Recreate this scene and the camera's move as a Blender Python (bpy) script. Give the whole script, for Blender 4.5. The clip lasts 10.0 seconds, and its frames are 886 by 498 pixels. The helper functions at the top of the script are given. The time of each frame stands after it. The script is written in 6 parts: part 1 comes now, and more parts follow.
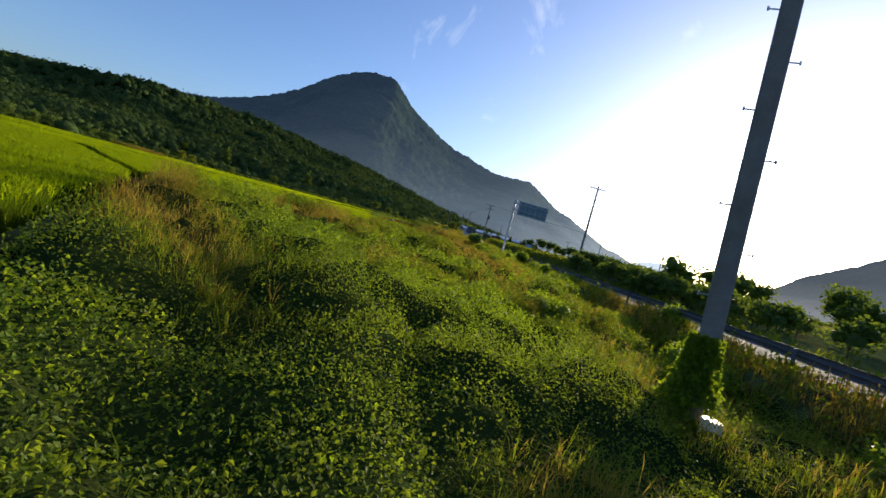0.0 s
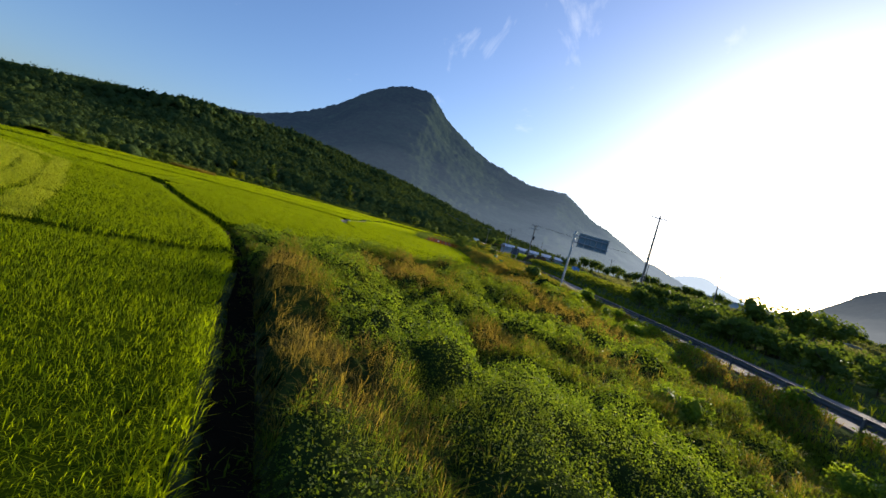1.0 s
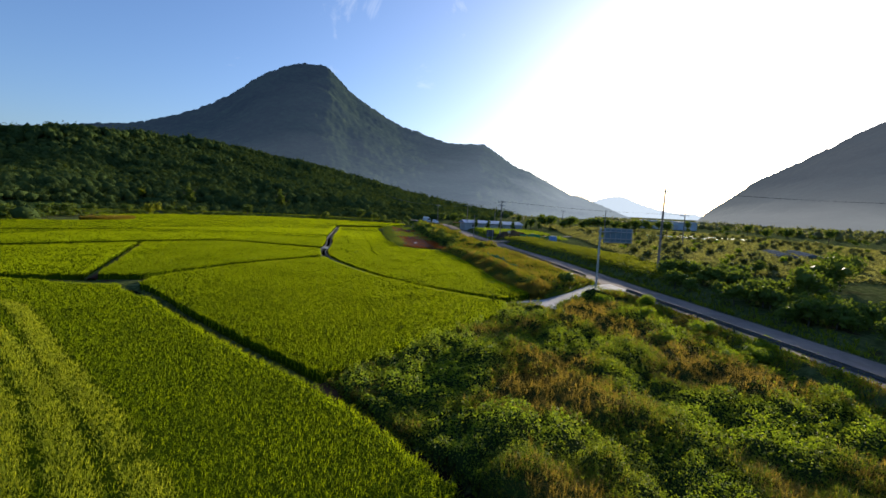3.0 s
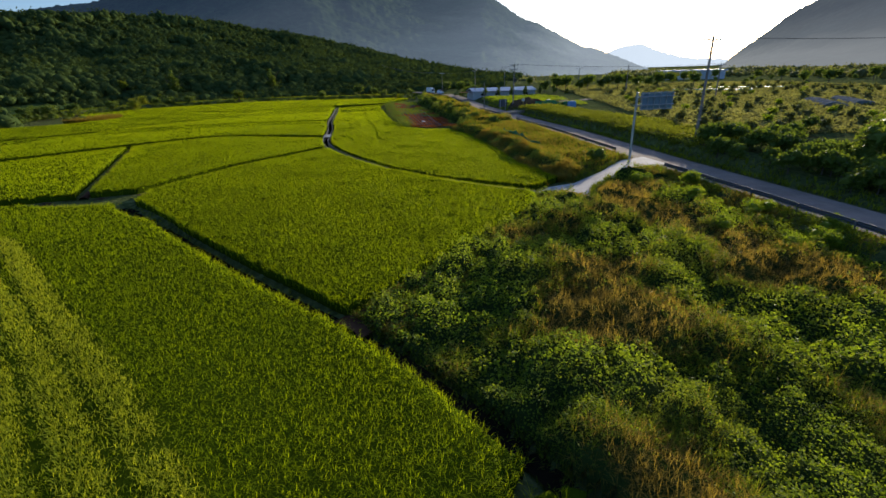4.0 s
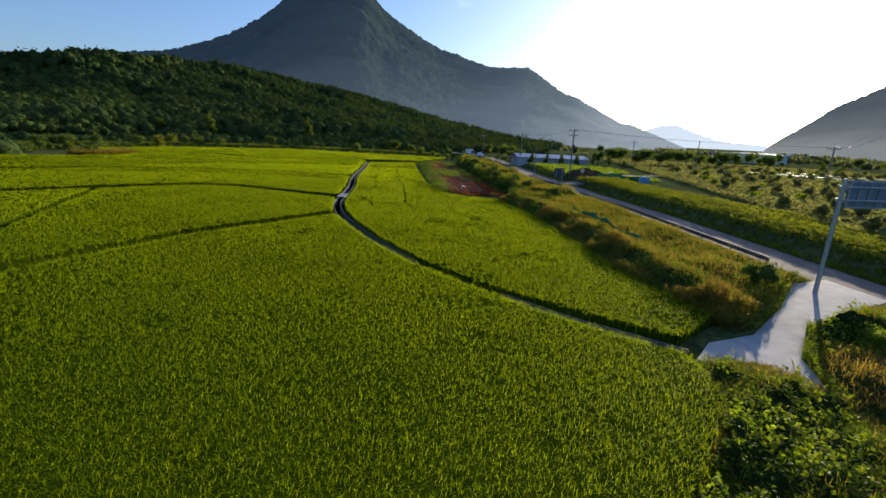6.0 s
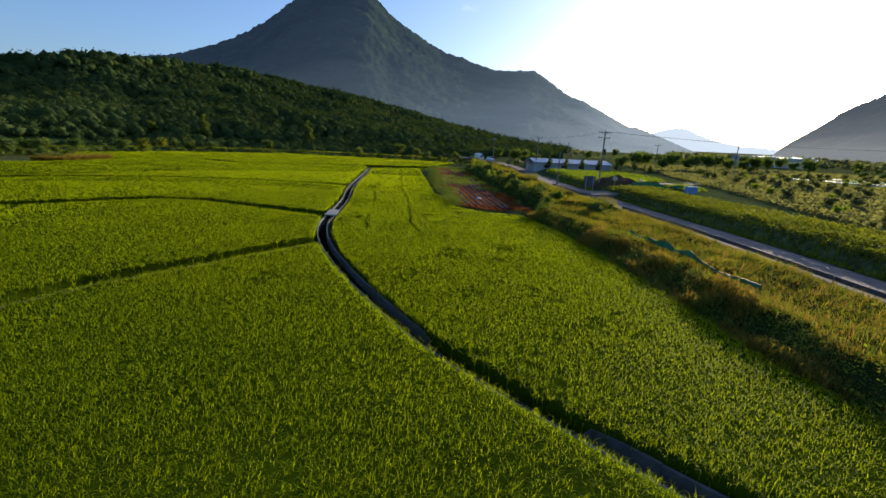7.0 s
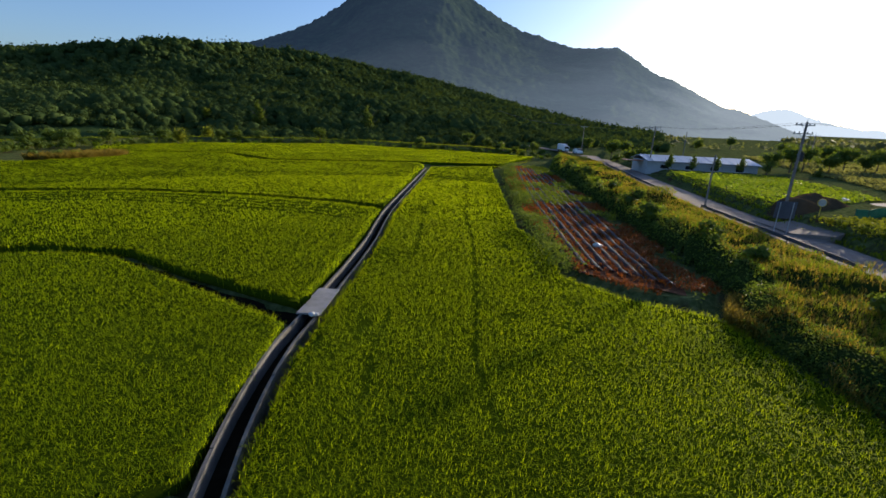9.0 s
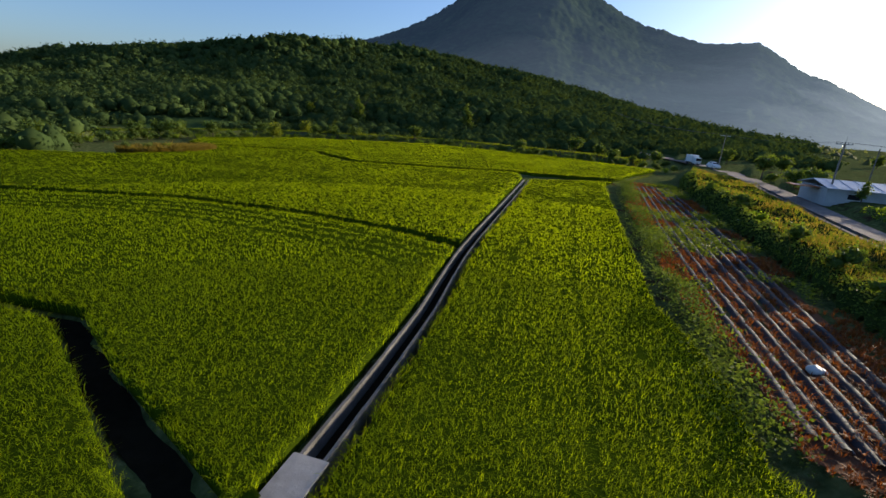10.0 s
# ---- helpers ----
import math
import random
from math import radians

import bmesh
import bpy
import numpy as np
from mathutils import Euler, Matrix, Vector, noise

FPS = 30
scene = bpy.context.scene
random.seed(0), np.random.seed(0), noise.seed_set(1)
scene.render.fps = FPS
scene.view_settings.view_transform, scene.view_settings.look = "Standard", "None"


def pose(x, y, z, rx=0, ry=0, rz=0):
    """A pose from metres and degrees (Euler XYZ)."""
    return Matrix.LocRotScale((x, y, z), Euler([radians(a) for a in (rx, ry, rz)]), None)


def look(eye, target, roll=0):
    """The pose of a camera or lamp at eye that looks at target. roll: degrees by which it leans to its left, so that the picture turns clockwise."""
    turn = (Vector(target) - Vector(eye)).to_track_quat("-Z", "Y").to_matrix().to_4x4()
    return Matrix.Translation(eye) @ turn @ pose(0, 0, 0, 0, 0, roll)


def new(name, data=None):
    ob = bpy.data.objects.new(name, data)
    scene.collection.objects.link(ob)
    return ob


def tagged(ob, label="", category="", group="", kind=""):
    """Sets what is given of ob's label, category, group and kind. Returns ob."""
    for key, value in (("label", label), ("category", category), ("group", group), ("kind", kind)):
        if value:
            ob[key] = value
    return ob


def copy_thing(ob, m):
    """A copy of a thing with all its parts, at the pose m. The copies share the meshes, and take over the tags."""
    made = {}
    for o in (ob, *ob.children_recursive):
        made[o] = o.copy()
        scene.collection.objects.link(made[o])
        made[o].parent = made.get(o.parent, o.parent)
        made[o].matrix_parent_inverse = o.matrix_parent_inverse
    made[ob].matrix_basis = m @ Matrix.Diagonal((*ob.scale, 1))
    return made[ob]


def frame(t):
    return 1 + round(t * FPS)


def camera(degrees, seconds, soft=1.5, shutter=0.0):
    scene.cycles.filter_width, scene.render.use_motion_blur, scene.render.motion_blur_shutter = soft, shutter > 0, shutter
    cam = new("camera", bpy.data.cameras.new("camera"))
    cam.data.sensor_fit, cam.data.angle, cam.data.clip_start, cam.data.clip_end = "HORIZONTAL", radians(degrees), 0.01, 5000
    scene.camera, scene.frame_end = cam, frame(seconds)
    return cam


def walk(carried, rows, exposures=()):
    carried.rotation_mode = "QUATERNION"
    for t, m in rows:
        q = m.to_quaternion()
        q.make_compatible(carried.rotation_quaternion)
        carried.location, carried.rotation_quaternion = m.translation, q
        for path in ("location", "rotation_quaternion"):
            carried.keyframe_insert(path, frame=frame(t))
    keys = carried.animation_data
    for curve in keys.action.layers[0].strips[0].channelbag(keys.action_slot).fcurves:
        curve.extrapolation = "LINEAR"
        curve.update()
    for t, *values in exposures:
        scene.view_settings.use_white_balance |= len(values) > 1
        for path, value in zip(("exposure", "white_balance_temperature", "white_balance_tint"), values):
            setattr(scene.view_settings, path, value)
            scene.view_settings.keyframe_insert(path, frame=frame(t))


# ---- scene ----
cam = camera(90.0, 10.0, soft=1.55)
PATH = [
    (0, (18.948, -2.008, 1.726), (18.589, -0.042, 1.636), 15.0),
    (0.5, (17.261, -2.328, 2.343), (16.788, -0.386, 2.254), 13.8),
    (1, (15.376, -2.081, 3.446), (14.865, -0.149, 3.364), 15.3),
    (1.5, (13.396, -1.979, 4.19), (12.988, -0.023, 4.107), 18.3),
    (2, (11.159, -1.695, 5.022), (10.766, 0.265, 4.936), 19.5),
    (2.2, (10.166, -1.599, 5.185), (9.774, 0.361, 5.108), 19.3),
    (3.3, (1.878, 1.368, 9.922), (1.698, 3.325, 9.551), -1.1),
    (3.5, (1.94, 1.848, 10.023), (1.748, 3.764, 9.482), -1.6),
    (4, (1.634, 4.438, 9.895), (1.414, 6.284, 9.158), -1.6),
    (4.5, (0.884, 8.219, 9.575), (0.624, 10.093, 8.926), 1.1),
    (5, (0.02, 13.112, 9.201), (-0.282, 15.008, 8.639), 2.7),
    (5.5, (-1.175, 18.182, 8.932), (-1.494, 20.085, 8.408), 2.9),
    (5.7, (-1.688, 20.147, 8.922), (-2.017, 22.053, 8.412), 2.9),
    (7, (-5.97, 35.463, 8.68), (-6.332, 37.371, 8.201), 2.8),
    (7.5, (-7.556, 41.798, 8.936), (-7.943, 43.701, 8.455), 2.7),
    (8, (-9.327, 48.52, 9.271), (-9.759, 50.409, 8.777), 2.6),
    (8.5, (-11.358, 55.256, 9.648), (-11.867, 57.118, 9.125), 2.2),
    (9, (-13.468, 61.816, 10.143), (-14.107, 63.626, 9.582), 2.6),
    (9.5, (-15.482, 68.089, 10.991), (-16.297, 69.819, 10.405), 3.5),
    (10, (-18.684, 74.849, 11.004), (-19.69, 76.472, 10.408), 4.2),
]
walk(cam, [(t, look(eye, target, roll)) for t, eye, target, roll in PATH])

# ---- light: low morning sun ahead and to the east, clear blue sky with thin wisps ----
SUN_AZ, SUN_EL = 27.0, 11.5
scene.view_settings.exposure = 0.5
world = bpy.data.worlds.new("sky")
scene.world = world
world.use_nodes = True
wn, wl = world.node_tree.nodes, world.node_tree.links
wn.clear()
w_out, w_bg, w_sky = wn.new("ShaderNodeOutputWorld"), wn.new("ShaderNodeBackground"), wn.new("ShaderNodeTexSky")
w_sky.sky_type, w_sky.sun_disc = "NISHITA", False
w_sky.sun_elevation, w_sky.sun_rotation = radians(SUN_EL), radians(SUN_AZ)
w_sky.air_density, w_sky.dust_density, w_sky.ozone_density = 1.0, 1.4, 3.6
w_bg.inputs["Strength"].default_value = 0.145
# thin cirrus over the whole sky
WISPS = (((-0.072, 0.88, 0.469), 0.17, 0.17), ((-0.265, 0.886, 0.382), 0.1, 0.13), ((-0.159, 0.953, 0.257), 0.09, 0.13))
w_co, w_map, w_no, w_rp, w_mx = wn.new("ShaderNodeTexCoord"), wn.new("ShaderNodeMapping"), wn.new("ShaderNodeTexNoise"), wn.new("ShaderNodeValToRGB"), wn.new("ShaderNodeMix")
w_map.inputs["Rotation"].default_value, w_map.inputs["Scale"].default_value, w_map.inputs["Location"].default_value = (0.35, 0.3, 0.15), (2.4, 1.0, 3.4), (0.3, 0.1, 0.55)
w_no.inputs["Scale"].default_value, w_no.inputs["Detail"].default_value, w_no.inputs["Roughness"].default_value, w_no.inputs["Distortion"].default_value = 1.7, 7, 0.62, 0.6
w_rp.color_ramp.elements[0].position, w_rp.color_ramp.elements[1].position = 0.62, 0.92
w_rp.color_ramp.elements[1].color = (0.85, 0.85, 0.85, 1)
w_mx.data_type, w_mx.blend_type = "RGBA", "MIX"
w_mx.inputs[7].default_value = (6.0, 6.2, 6.6, 1)
wl.new(w_co.outputs["Generated"], w_map.inputs[0])
wl.new(w_map.outputs[0], w_no.inputs["Vector"])
# a few brighter wisps hang over the mountain
w_fac = w_no.outputs["Fac"]
for way, reach, lift in WISPS:
    w_dist, w_range, w_add = wn.new("ShaderNodeVectorMath"), wn.new("ShaderNodeMapRange"), wn.new("ShaderNodeMath")
    w_dist.operation, w_add.operation = "DISTANCE", "ADD"
    w_dist.inputs[1].default_value = way
    for key, val in zip(("From Min", "From Max", "To Min", "To Max"), (0.0, reach, lift, 0.0)):
        w_range.inputs[key].default_value = val
    wl.new(w_co.outputs["Generated"], w_dist.inputs[0])
    wl.new(w_dist.outputs["Value"], w_range.inputs["Value"])
    wl.new(w_fac, w_add.inputs[0])
    wl.new(w_range.outputs[0], w_add.inputs[1])
    w_fac = w_add.outputs[0]
wl.new(w_fac, w_rp.inputs[0])
wl.new(w_rp.outputs[0], w_mx.inputs[0])
# clear morning air: deeper blue
w_tint = wn.new("ShaderNodeMix")
w_tint.data_type, w_tint.blend_type = "RGBA", "MULTIPLY"
w_tint.inputs[0].default_value, w_tint.inputs[7].default_value = 1.0, (0.94, 0.96, 1.12, 1)
wl.new(w_sky.outputs[0], w_tint.inputs[6])
wl.new(w_tint.outputs[2], w_mx.inputs[6])
wl.new(w_mx.outputs[2], w_bg.inputs["Color"])
wl.new(w_bg.outputs[0], w_out.inputs["Surface"])
sun = new("sun", bpy.data.lights.new("sun", "SUN"))
sun.data.energy, sun.data.angle, sun.data.color = 5.0, radians(0.6), (1.0, 0.86, 0.66)
_sd = Vector((math.sin(radians(SUN_AZ)) * math.cos(radians(SUN_EL)), math.cos(radians(SUN_AZ)) * math.cos(radians(SUN_EL)), math.sin(radians(SUN_EL))))
sun.matrix_world = look(_sd * 300, (0, 0, 0))

# ---- materials ----
def nodes(name):
    m = bpy.data.materials.new(name)
    m.use_nodes = True
    n, l = m.node_tree.nodes, m.node_tree.links
    n.clear()
    return m, n, l, n.new("ShaderNodeOutputMaterial")


def ramp(n, l, fac, stops):
    r = n.new("ShaderNodeValToRGB")
    el = r.color_ramp.elements
    while len(el) < len(stops):
        el.new(0.5)
    for e, (p, c) in zip(el, stops):
        e.position, e.color = p, (*c, 1)
    l.new(fac, r.inputs[0])
    return r.outputs[0]


def noise_tex(n, l, scale, detail=4, rough=0.6, stretch=None):
    t, c = n.new("ShaderNodeTexNoise"), n.new("ShaderNodeNewGeometry")
    t.inputs["Scale"].default_value, t.inputs["Detail"].default_value, t.inputs["Roughness"].default_value = scale, detail, rough
    src = c.outputs["Position"]
    if stretch:
        mp = n.new("ShaderNodeMapping")
        mp.inputs["Scale"].default_value = stretch
        l.new(src, mp.inputs[0])
        src = mp.outputs[0]
    l.new(src, t.inputs["Vector"])
    return t.outputs["Fac"]


def mixc(n, l, fac, a, b, mode="MIX"):
    m = n.new("ShaderNodeMix")
    m.data_type, m.blend_type = "RGBA", mode
    for sock, v in ((m.inputs[0], fac), (m.inputs[6], a), (m.inputs[7], b)):
        if isinstance(v, (int, float)):
            sock.default_value = v
        elif isinstance(v, tuple):
            sock.default_value = (*v, 1)
        else:
            l.new(v, sock)
    return m.outputs[2]


def leaf(name, dark, mid, light, through_light=0.4, patch=0.06, rough=0.55, tint=None, spec=0.3, leaf_tint=(1.7, 1.5, 0.55)):
    """Foliage: each leaf or blade its own shade, large patches over it, some light let through."""
    m, n, l, out = nodes(name)
    geo = n.new("ShaderNodeNewGeometry")
    a = ramp(n, l, geo.outputs["Random Per Island"], [(0.0, dark), (0.5, mid), (1.0, light)])
    b = ramp(n, l, noise_tex(n, l, patch, 5), [(0.3, dark), (0.55, mid), (0.75, tint or light)])
    col = mixc(n, l, 0.45, a, b)
    p = n.new("ShaderNodeBsdfPrincipled")
    p.inputs["Roughness"].default_value = rough
    p.inputs["Specular IOR Level"].default_value = spec
    l.new(col, p.inputs["Base Color"])
    t = n.new("ShaderNodeBsdfTranslucent")
    l.new(mixc(n, l, 1.0, col, leaf_tint, "MULTIPLY"), t.inputs["Color"])
    mx = n.new("ShaderNodeMixShader")
    mx.inputs[0].default_value = through_light
    l.new(p.outputs[0], mx.inputs[1])
    l.new(t.outputs[0], mx.inputs[2])
    l.new(mx.outputs[0], out.inputs[0])
    return m


def solid(name, stops, scale=3.0, rough=0.8, metal=0.0, bump=0.3, bump_scale=None, glow=None, big=None, per_object=0.0, spec=0.3):
    """A surface with grain and stains at two scales."""
    m, n, l, out = nodes(name)
    p = n.new("ShaderNodeBsdfPrincipled")
    p.inputs["Roughness"].default_value, p.inputs["Metallic"].default_value = rough, metal
    p.inputs["Specular IOR Level"].default_value = spec
    k = len(stops)
    cs = [(0.3 + 0.4 * i / max(1, k - 1), c) for i, c in enumerate(stops)]
    col = ramp(n, l, noise_tex(n, l, scale, 6), cs)
    col2 = ramp(n, l, noise_tex(n, l, big or scale * 0.13, 4), cs)
    c = mixc(n, l, 0.5, col, col2)
    if per_object:
        oi = n.new("ShaderNodeObjectInfo")
        c = mixc(n, l, per_object, c, ramp(n, l, oi.outputs["Random"], [(0, stops[0]), (1, stops[-1])]))
    l.new(c, p.inputs["Base Color"])
    if bump:
        b = n.new("ShaderNodeBump")
        b.inputs["Strength"].default_value, b.inputs["Distance"].default_value = bump, 0.05
        l.new(noise_tex(n, l, bump_scale or scale * 4, 5), b.inputs["Height"])
        l.new(b.outputs[0], p.inputs["Normal"])
    if glow:
        p.inputs["Emission Color"].default_value = (*glow[0], 1)
        p.inputs["Emission Strength"].default_value = glow[1]
    l.new(p.outputs[0], out.inputs[0])
    return m


M_RICE = leaf("rice_leaf", (0.123, 0.166, 0.004), (0.145, 0.194, 0.005), (0.172, 0.222, 0.006), 0.6, 0.05, spec=0.03, leaf_tint=(2.85, 2.66, 0.6))
M_RICE_PALE = leaf("rice_lodged", (0.22, 0.28, 0.02), (0.31, 0.37, 0.028), (0.42, 0.46, 0.045), 0.65, 0.2, spec=0.05)
# far darker than the leaves: shade deep in the rice is in this colour
M_RICE_SHEET = solid("rice_canopy_shade", [(0.026, 0.043, 0.002), (0.039, 0.060, 0.003), (0.056, 0.082, 0.004)], 5.0, 0.8, bump=1.0, bump_scale=16, big=0.2, spec=0.0)
M_WEED = leaf("weed_leaf", (0.055, 0.095, 0.012), (0.12, 0.175, 0.016), (0.215, 0.27, 0.028), 0.55, 0.15, spec=0.15)
M_WEED_B = leaf("weed_leaf_bright", (0.08, 0.14, 0.014), (0.15, 0.23, 0.018), (0.25, 0.325, 0.034), 0.58, 0.2, spec=0.15)
M_DRY = leaf("dry_grass", (0.13, 0.105, 0.025), (0.225, 0.175, 0.045), (0.33, 0.26, 0.072), 0.58, 0.2, 0.8, spec=0.02)
M_GRASS = leaf("grass_blade", (0.07, 0.11, 0.01), (0.15, 0.20, 0.015), (0.24, 0.28, 0.03), 0.45, 0.2, 0.8, spec=0.02)
M_RED = leaf("red_dry_plants", (0.09, 0.028, 0.009), (0.20, 0.058, 0.014), (0.32, 0.11, 0.022), 0.4, 0.3, spec=0.05)
M_FOREST = leaf("forest_leaf", (0.032, 0.055, 0.019), (0.052, 0.082, 0.025), (0.08, 0.113, 0.032), 0.2, 0.02, 0.7, spec=0.0)
M_TREE = leaf("tree_leaf", (0.05, 0.085, 0.018), (0.09, 0.14, 0.026), (0.15, 0.20, 0.036), 0.45, 0.1, 0.6, spec=0.1)
M_TREE_Y = leaf("yellowish_tree_leaf", (0.11, 0.14, 0.018), (0.18, 0.22, 0.026), (0.26, 0.29, 0.04), 0.5, 0.1, 0.7, spec=0.05)
# the next two leaf colours are greyed and paled to paint valley haze
M_VALLEY = leaf("hazed_valley_crop_leaf", (0.10, 0.115, 0.06), (0.155, 0.172, 0.09), (0.22, 0.235, 0.13), 0.5, 0.03, 0.8, spec=0.0)
M_ORCHARD = leaf("hazed_orchard_leaf", (0.08, 0.10, 0.045), (0.13, 0.155, 0.07), (0.19, 0.215, 0.10), 0.5, 0.1, 0.7, spec=0.05)
M_BARK = solid("bark", [(0.05, 0.04, 0.03), (0.12, 0.10, 0.08)], 6, 0.9, bump=0.6)
M_SOIL = solid("soil", [(0.05, 0.026, 0.014), (0.10, 0.047, 0.025), (0.155, 0.078, 0.042)], 1.5, 0.95, bump=0.8, spec=0.05)
M_CONC = solid("concrete", [(0.17, 0.165, 0.15), (0.25, 0.24, 0.23), (0.34, 0.33, 0.31)], 2.0, 0.85, bump=0.25)
M_CONC_W = solid("pale_concrete", [(0.26, 0.255, 0.245), (0.36, 0.355, 0.345), (0.46, 0.45, 0.435)], 1.2, 0.85, bump=0.25)
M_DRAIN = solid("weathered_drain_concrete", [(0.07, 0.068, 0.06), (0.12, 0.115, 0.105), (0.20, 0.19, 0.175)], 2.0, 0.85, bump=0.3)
M_POLE = solid("pole_concrete", [(0.13, 0.115, 0.10), (0.19, 0.172, 0.155), (0.26, 0.24, 0.22)], 3.0, 0.85, bump=0.25, spec=0.15)
M_ASPHALT = solid("asphalt", [(0.15, 0.122, 0.102), (0.21, 0.172, 0.145), (0.28, 0.235, 0.20)], 1.2, 0.9, bump=0.3, bump_scale=40, spec=0.1)
M_STEEL = solid("galvanised_steel", [(0.30, 0.32, 0.34), (0.42, 0.44, 0.46)], 4, 0.45, 0.7, bump=0.05)
M_RAIL = solid("weathered_rail_steel", [(0.06, 0.065, 0.075), (0.11, 0.115, 0.13)], 4, 0.75, 0.2, bump=0.05)
M_PANEL = solid("sign_back", [(0.12, 0.19, 0.24), (0.17, 0.25, 0.30)], 3, 0.5, 0.3, bump=0.05)
M_WHITE = solid("white_paint", [(0.66, 0.67, 0.68), (0.78, 0.79, 0.80)], 4, 0.35, bump=0.03)
M_GLASS_DARK = solid("dark_glass", [(0.015, 0.017, 0.02), (0.03, 0.032, 0.036)], 3, 0.1, bump=0)
M_RUBBER = solid("rubber", [(0.015, 0.015, 0.015), (0.03, 0.03, 0.03)], 8, 0.8, bump=0.2)
M_DARK = solid("dark_metal", [(0.03, 0.03, 0.035), (0.07, 0.07, 0.075)], 5, 0.6, 0.4, bump=0.05)
M_REDLAMP = solid("red_lens", [(0.3, 0.01, 0.01), (0.4, 0.02, 0.02)], 5, 0.2, bump=0)
M_FILM = solid("black_mulch_film", [(0.02, 0.02, 0.024), (0.045, 0.045, 0.05)], 3, 0.7, bump=0.5, bump_scale=6, spec=0.08)
M_FILM_W = solid("silver_film", [(0.14, 0.14, 0.15), (0.36, 0.36, 0.38)], 1.2, 0.6, bump=0.5, bump_scale=6, spec=0.03)
M_NET = solid("green_net", [(0.012, 0.13, 0.06), (0.022, 0.19, 0.09)], 5, 0.6, bump=0.2)
M_ROOF_B = solid("blue_grey_roof", [(0.30, 0.36, 0.44), (0.42, 0.48, 0.55)], 1.5, 0.5, 0.2, bump=0.1)
M_WALL_W = solid("white_wall_sheet", [(0.55, 0.56, 0.56), (0.68, 0.69, 0.69)], 1.0, 0.6, bump=0.1)
M_BLUE = solid("blue_plastic", [(0.08, 0.20, 0.42), (0.14, 0.30, 0.55)], 3, 0.45, bump=0.05)
M_YELLOW = solid("yellow_paint", [(0.55, 0.36, 0.03), (0.65, 0.45, 0.05)], 3, 0.5, bump=0.05)
M_ORANGE = solid("orange_roof", [(0.35, 0.10, 0.03), (0.45, 0.15, 0.05)], 2, 0.6, bump=0.1)

# ---- mesh helpers ----
rng = np.random.default_rng(7)


def lattice(x, y, size, seed=0):
    """Smooth value noise, -1 to 1, of that cell size in metres."""
    x, y = np.asarray(x, float) / size, np.asarray(y, float) / size
    ix, iy = np.floor(x).astype(np.int64), np.floor(y).astype(np.int64)
    fx, fy = x - ix, y - iy
    fx, fy = fx * fx * (3 - 2 * fx), fy * fy * (3 - 2 * fy)

    def h(a, b):
        v = np.sin(a * 127.1 + b * 311.7 + seed * 74.7) * 43758.5453
        return (v - np.floor(v)) * 2 - 1

    top = h(ix, iy) * (1 - fx) + h(ix + 1, iy) * fx
    low = h(ix, iy + 1) * (1 - fx) + h(ix + 1, iy + 1) * fx
    return top * (1 - fy) + low * fy


def step(v, a, b):
    t = np.clip((np.asarray(v, float) - a) / (b - a), 0, 1)
    return t * t * (3 - 2 * t)


def mesh_of(name, verts, faces, smooth=False):
    """A mesh from arrays of places and faces (all of one number of corners)."""
    me = bpy.data.meshes.new(name)
    verts, faces = np.asarray(verts, np.float32), np.asarray(faces, np.int32)
    k = faces.shape[1]
    me.vertices.add(len(verts))
    me.vertices.foreach_set("co", verts.ravel())
    me.loops.add(faces.size)
    me.loops.foreach_set("vertex_index", faces.ravel())
    me.polygons.add(len(faces))
    me.polygons.foreach_set("loop_start", np.arange(0, faces.size, k, dtype=np.int32))
    me.polygons.foreach_set("use_smooth", np.full(len(faces), smooth))
    me.update(calc_edges=True)
    return me


def thing(name, verts, faces, mat, label="", category="", group="", kind="", smooth=False, parent=None):
    me = mesh_of(name, verts, faces, smooth)
    me.materials.append(mat)
    ob = new(name, me)
    ob.parent = parent
    return tagged(ob, label, category, group, kind)


def empty(name, m, label, category, group="", kind=""):
    ob = new(name)
    ob.matrix_basis = m
    return tagged(ob, label, category, group, kind)


def part(name, bm, mat, parent, label="", smooth=False):
    me = bpy.data.meshes.new(name)
    bm.to_mesh(me)
    bm.free()
    me.materials.append(mat)
    if smooth:
        me.polygons.foreach_set("use_smooth", [True] * len(me.polygons))
    ob = new(name, me)
    ob.parent = parent
    return tagged(ob, label)


def box(sx, sy, sz, at=(0, 0, 0), bevel=0.0, rot=None):
    bm = bmesh.new()
    bmesh.ops.create_cube(bm, size=1)
    bmesh.ops.scale(bm, vec=(sx, sy, sz), verts=bm.verts)
    if bevel:
        bmesh.ops.bevel(bm, geom=bm.edges[:], offset=bevel, segments=2, affect="EDGES")
    if rot is not None:
        bmesh.ops.transform(bm, matrix=rot, verts=bm.verts)
    bmesh.ops.translate(bm, vec=at, verts=bm.verts)
    return bm


def rod(a, b, r1, r2=None, seg=10):
    """A round bar from a to b."""
    a, b = Vector(a), Vector(b)
    bm = bmesh.new()
    bmesh.ops.create_cone(bm, cap_ends=True, segments=seg, radius1=r1, radius2=r1 if r2 is None else r2, depth=(b - a).length)
    q = (b - a).to_track_quat("Z", "Y").to_matrix().to_4x4()
    bmesh.ops.transform(bm, matrix=Matrix.Translation((a + b) / 2) @ q, verts=bm.verts)
    return bm


def merged(*bms):
    out = bmesh.new()
    for b in bms:
        me = bpy.data.meshes.new("t")
        b.to_mesh(me)
        b.free()
        out.from_mesh(me)
        bpy.data.meshes.remove(me)
    return out


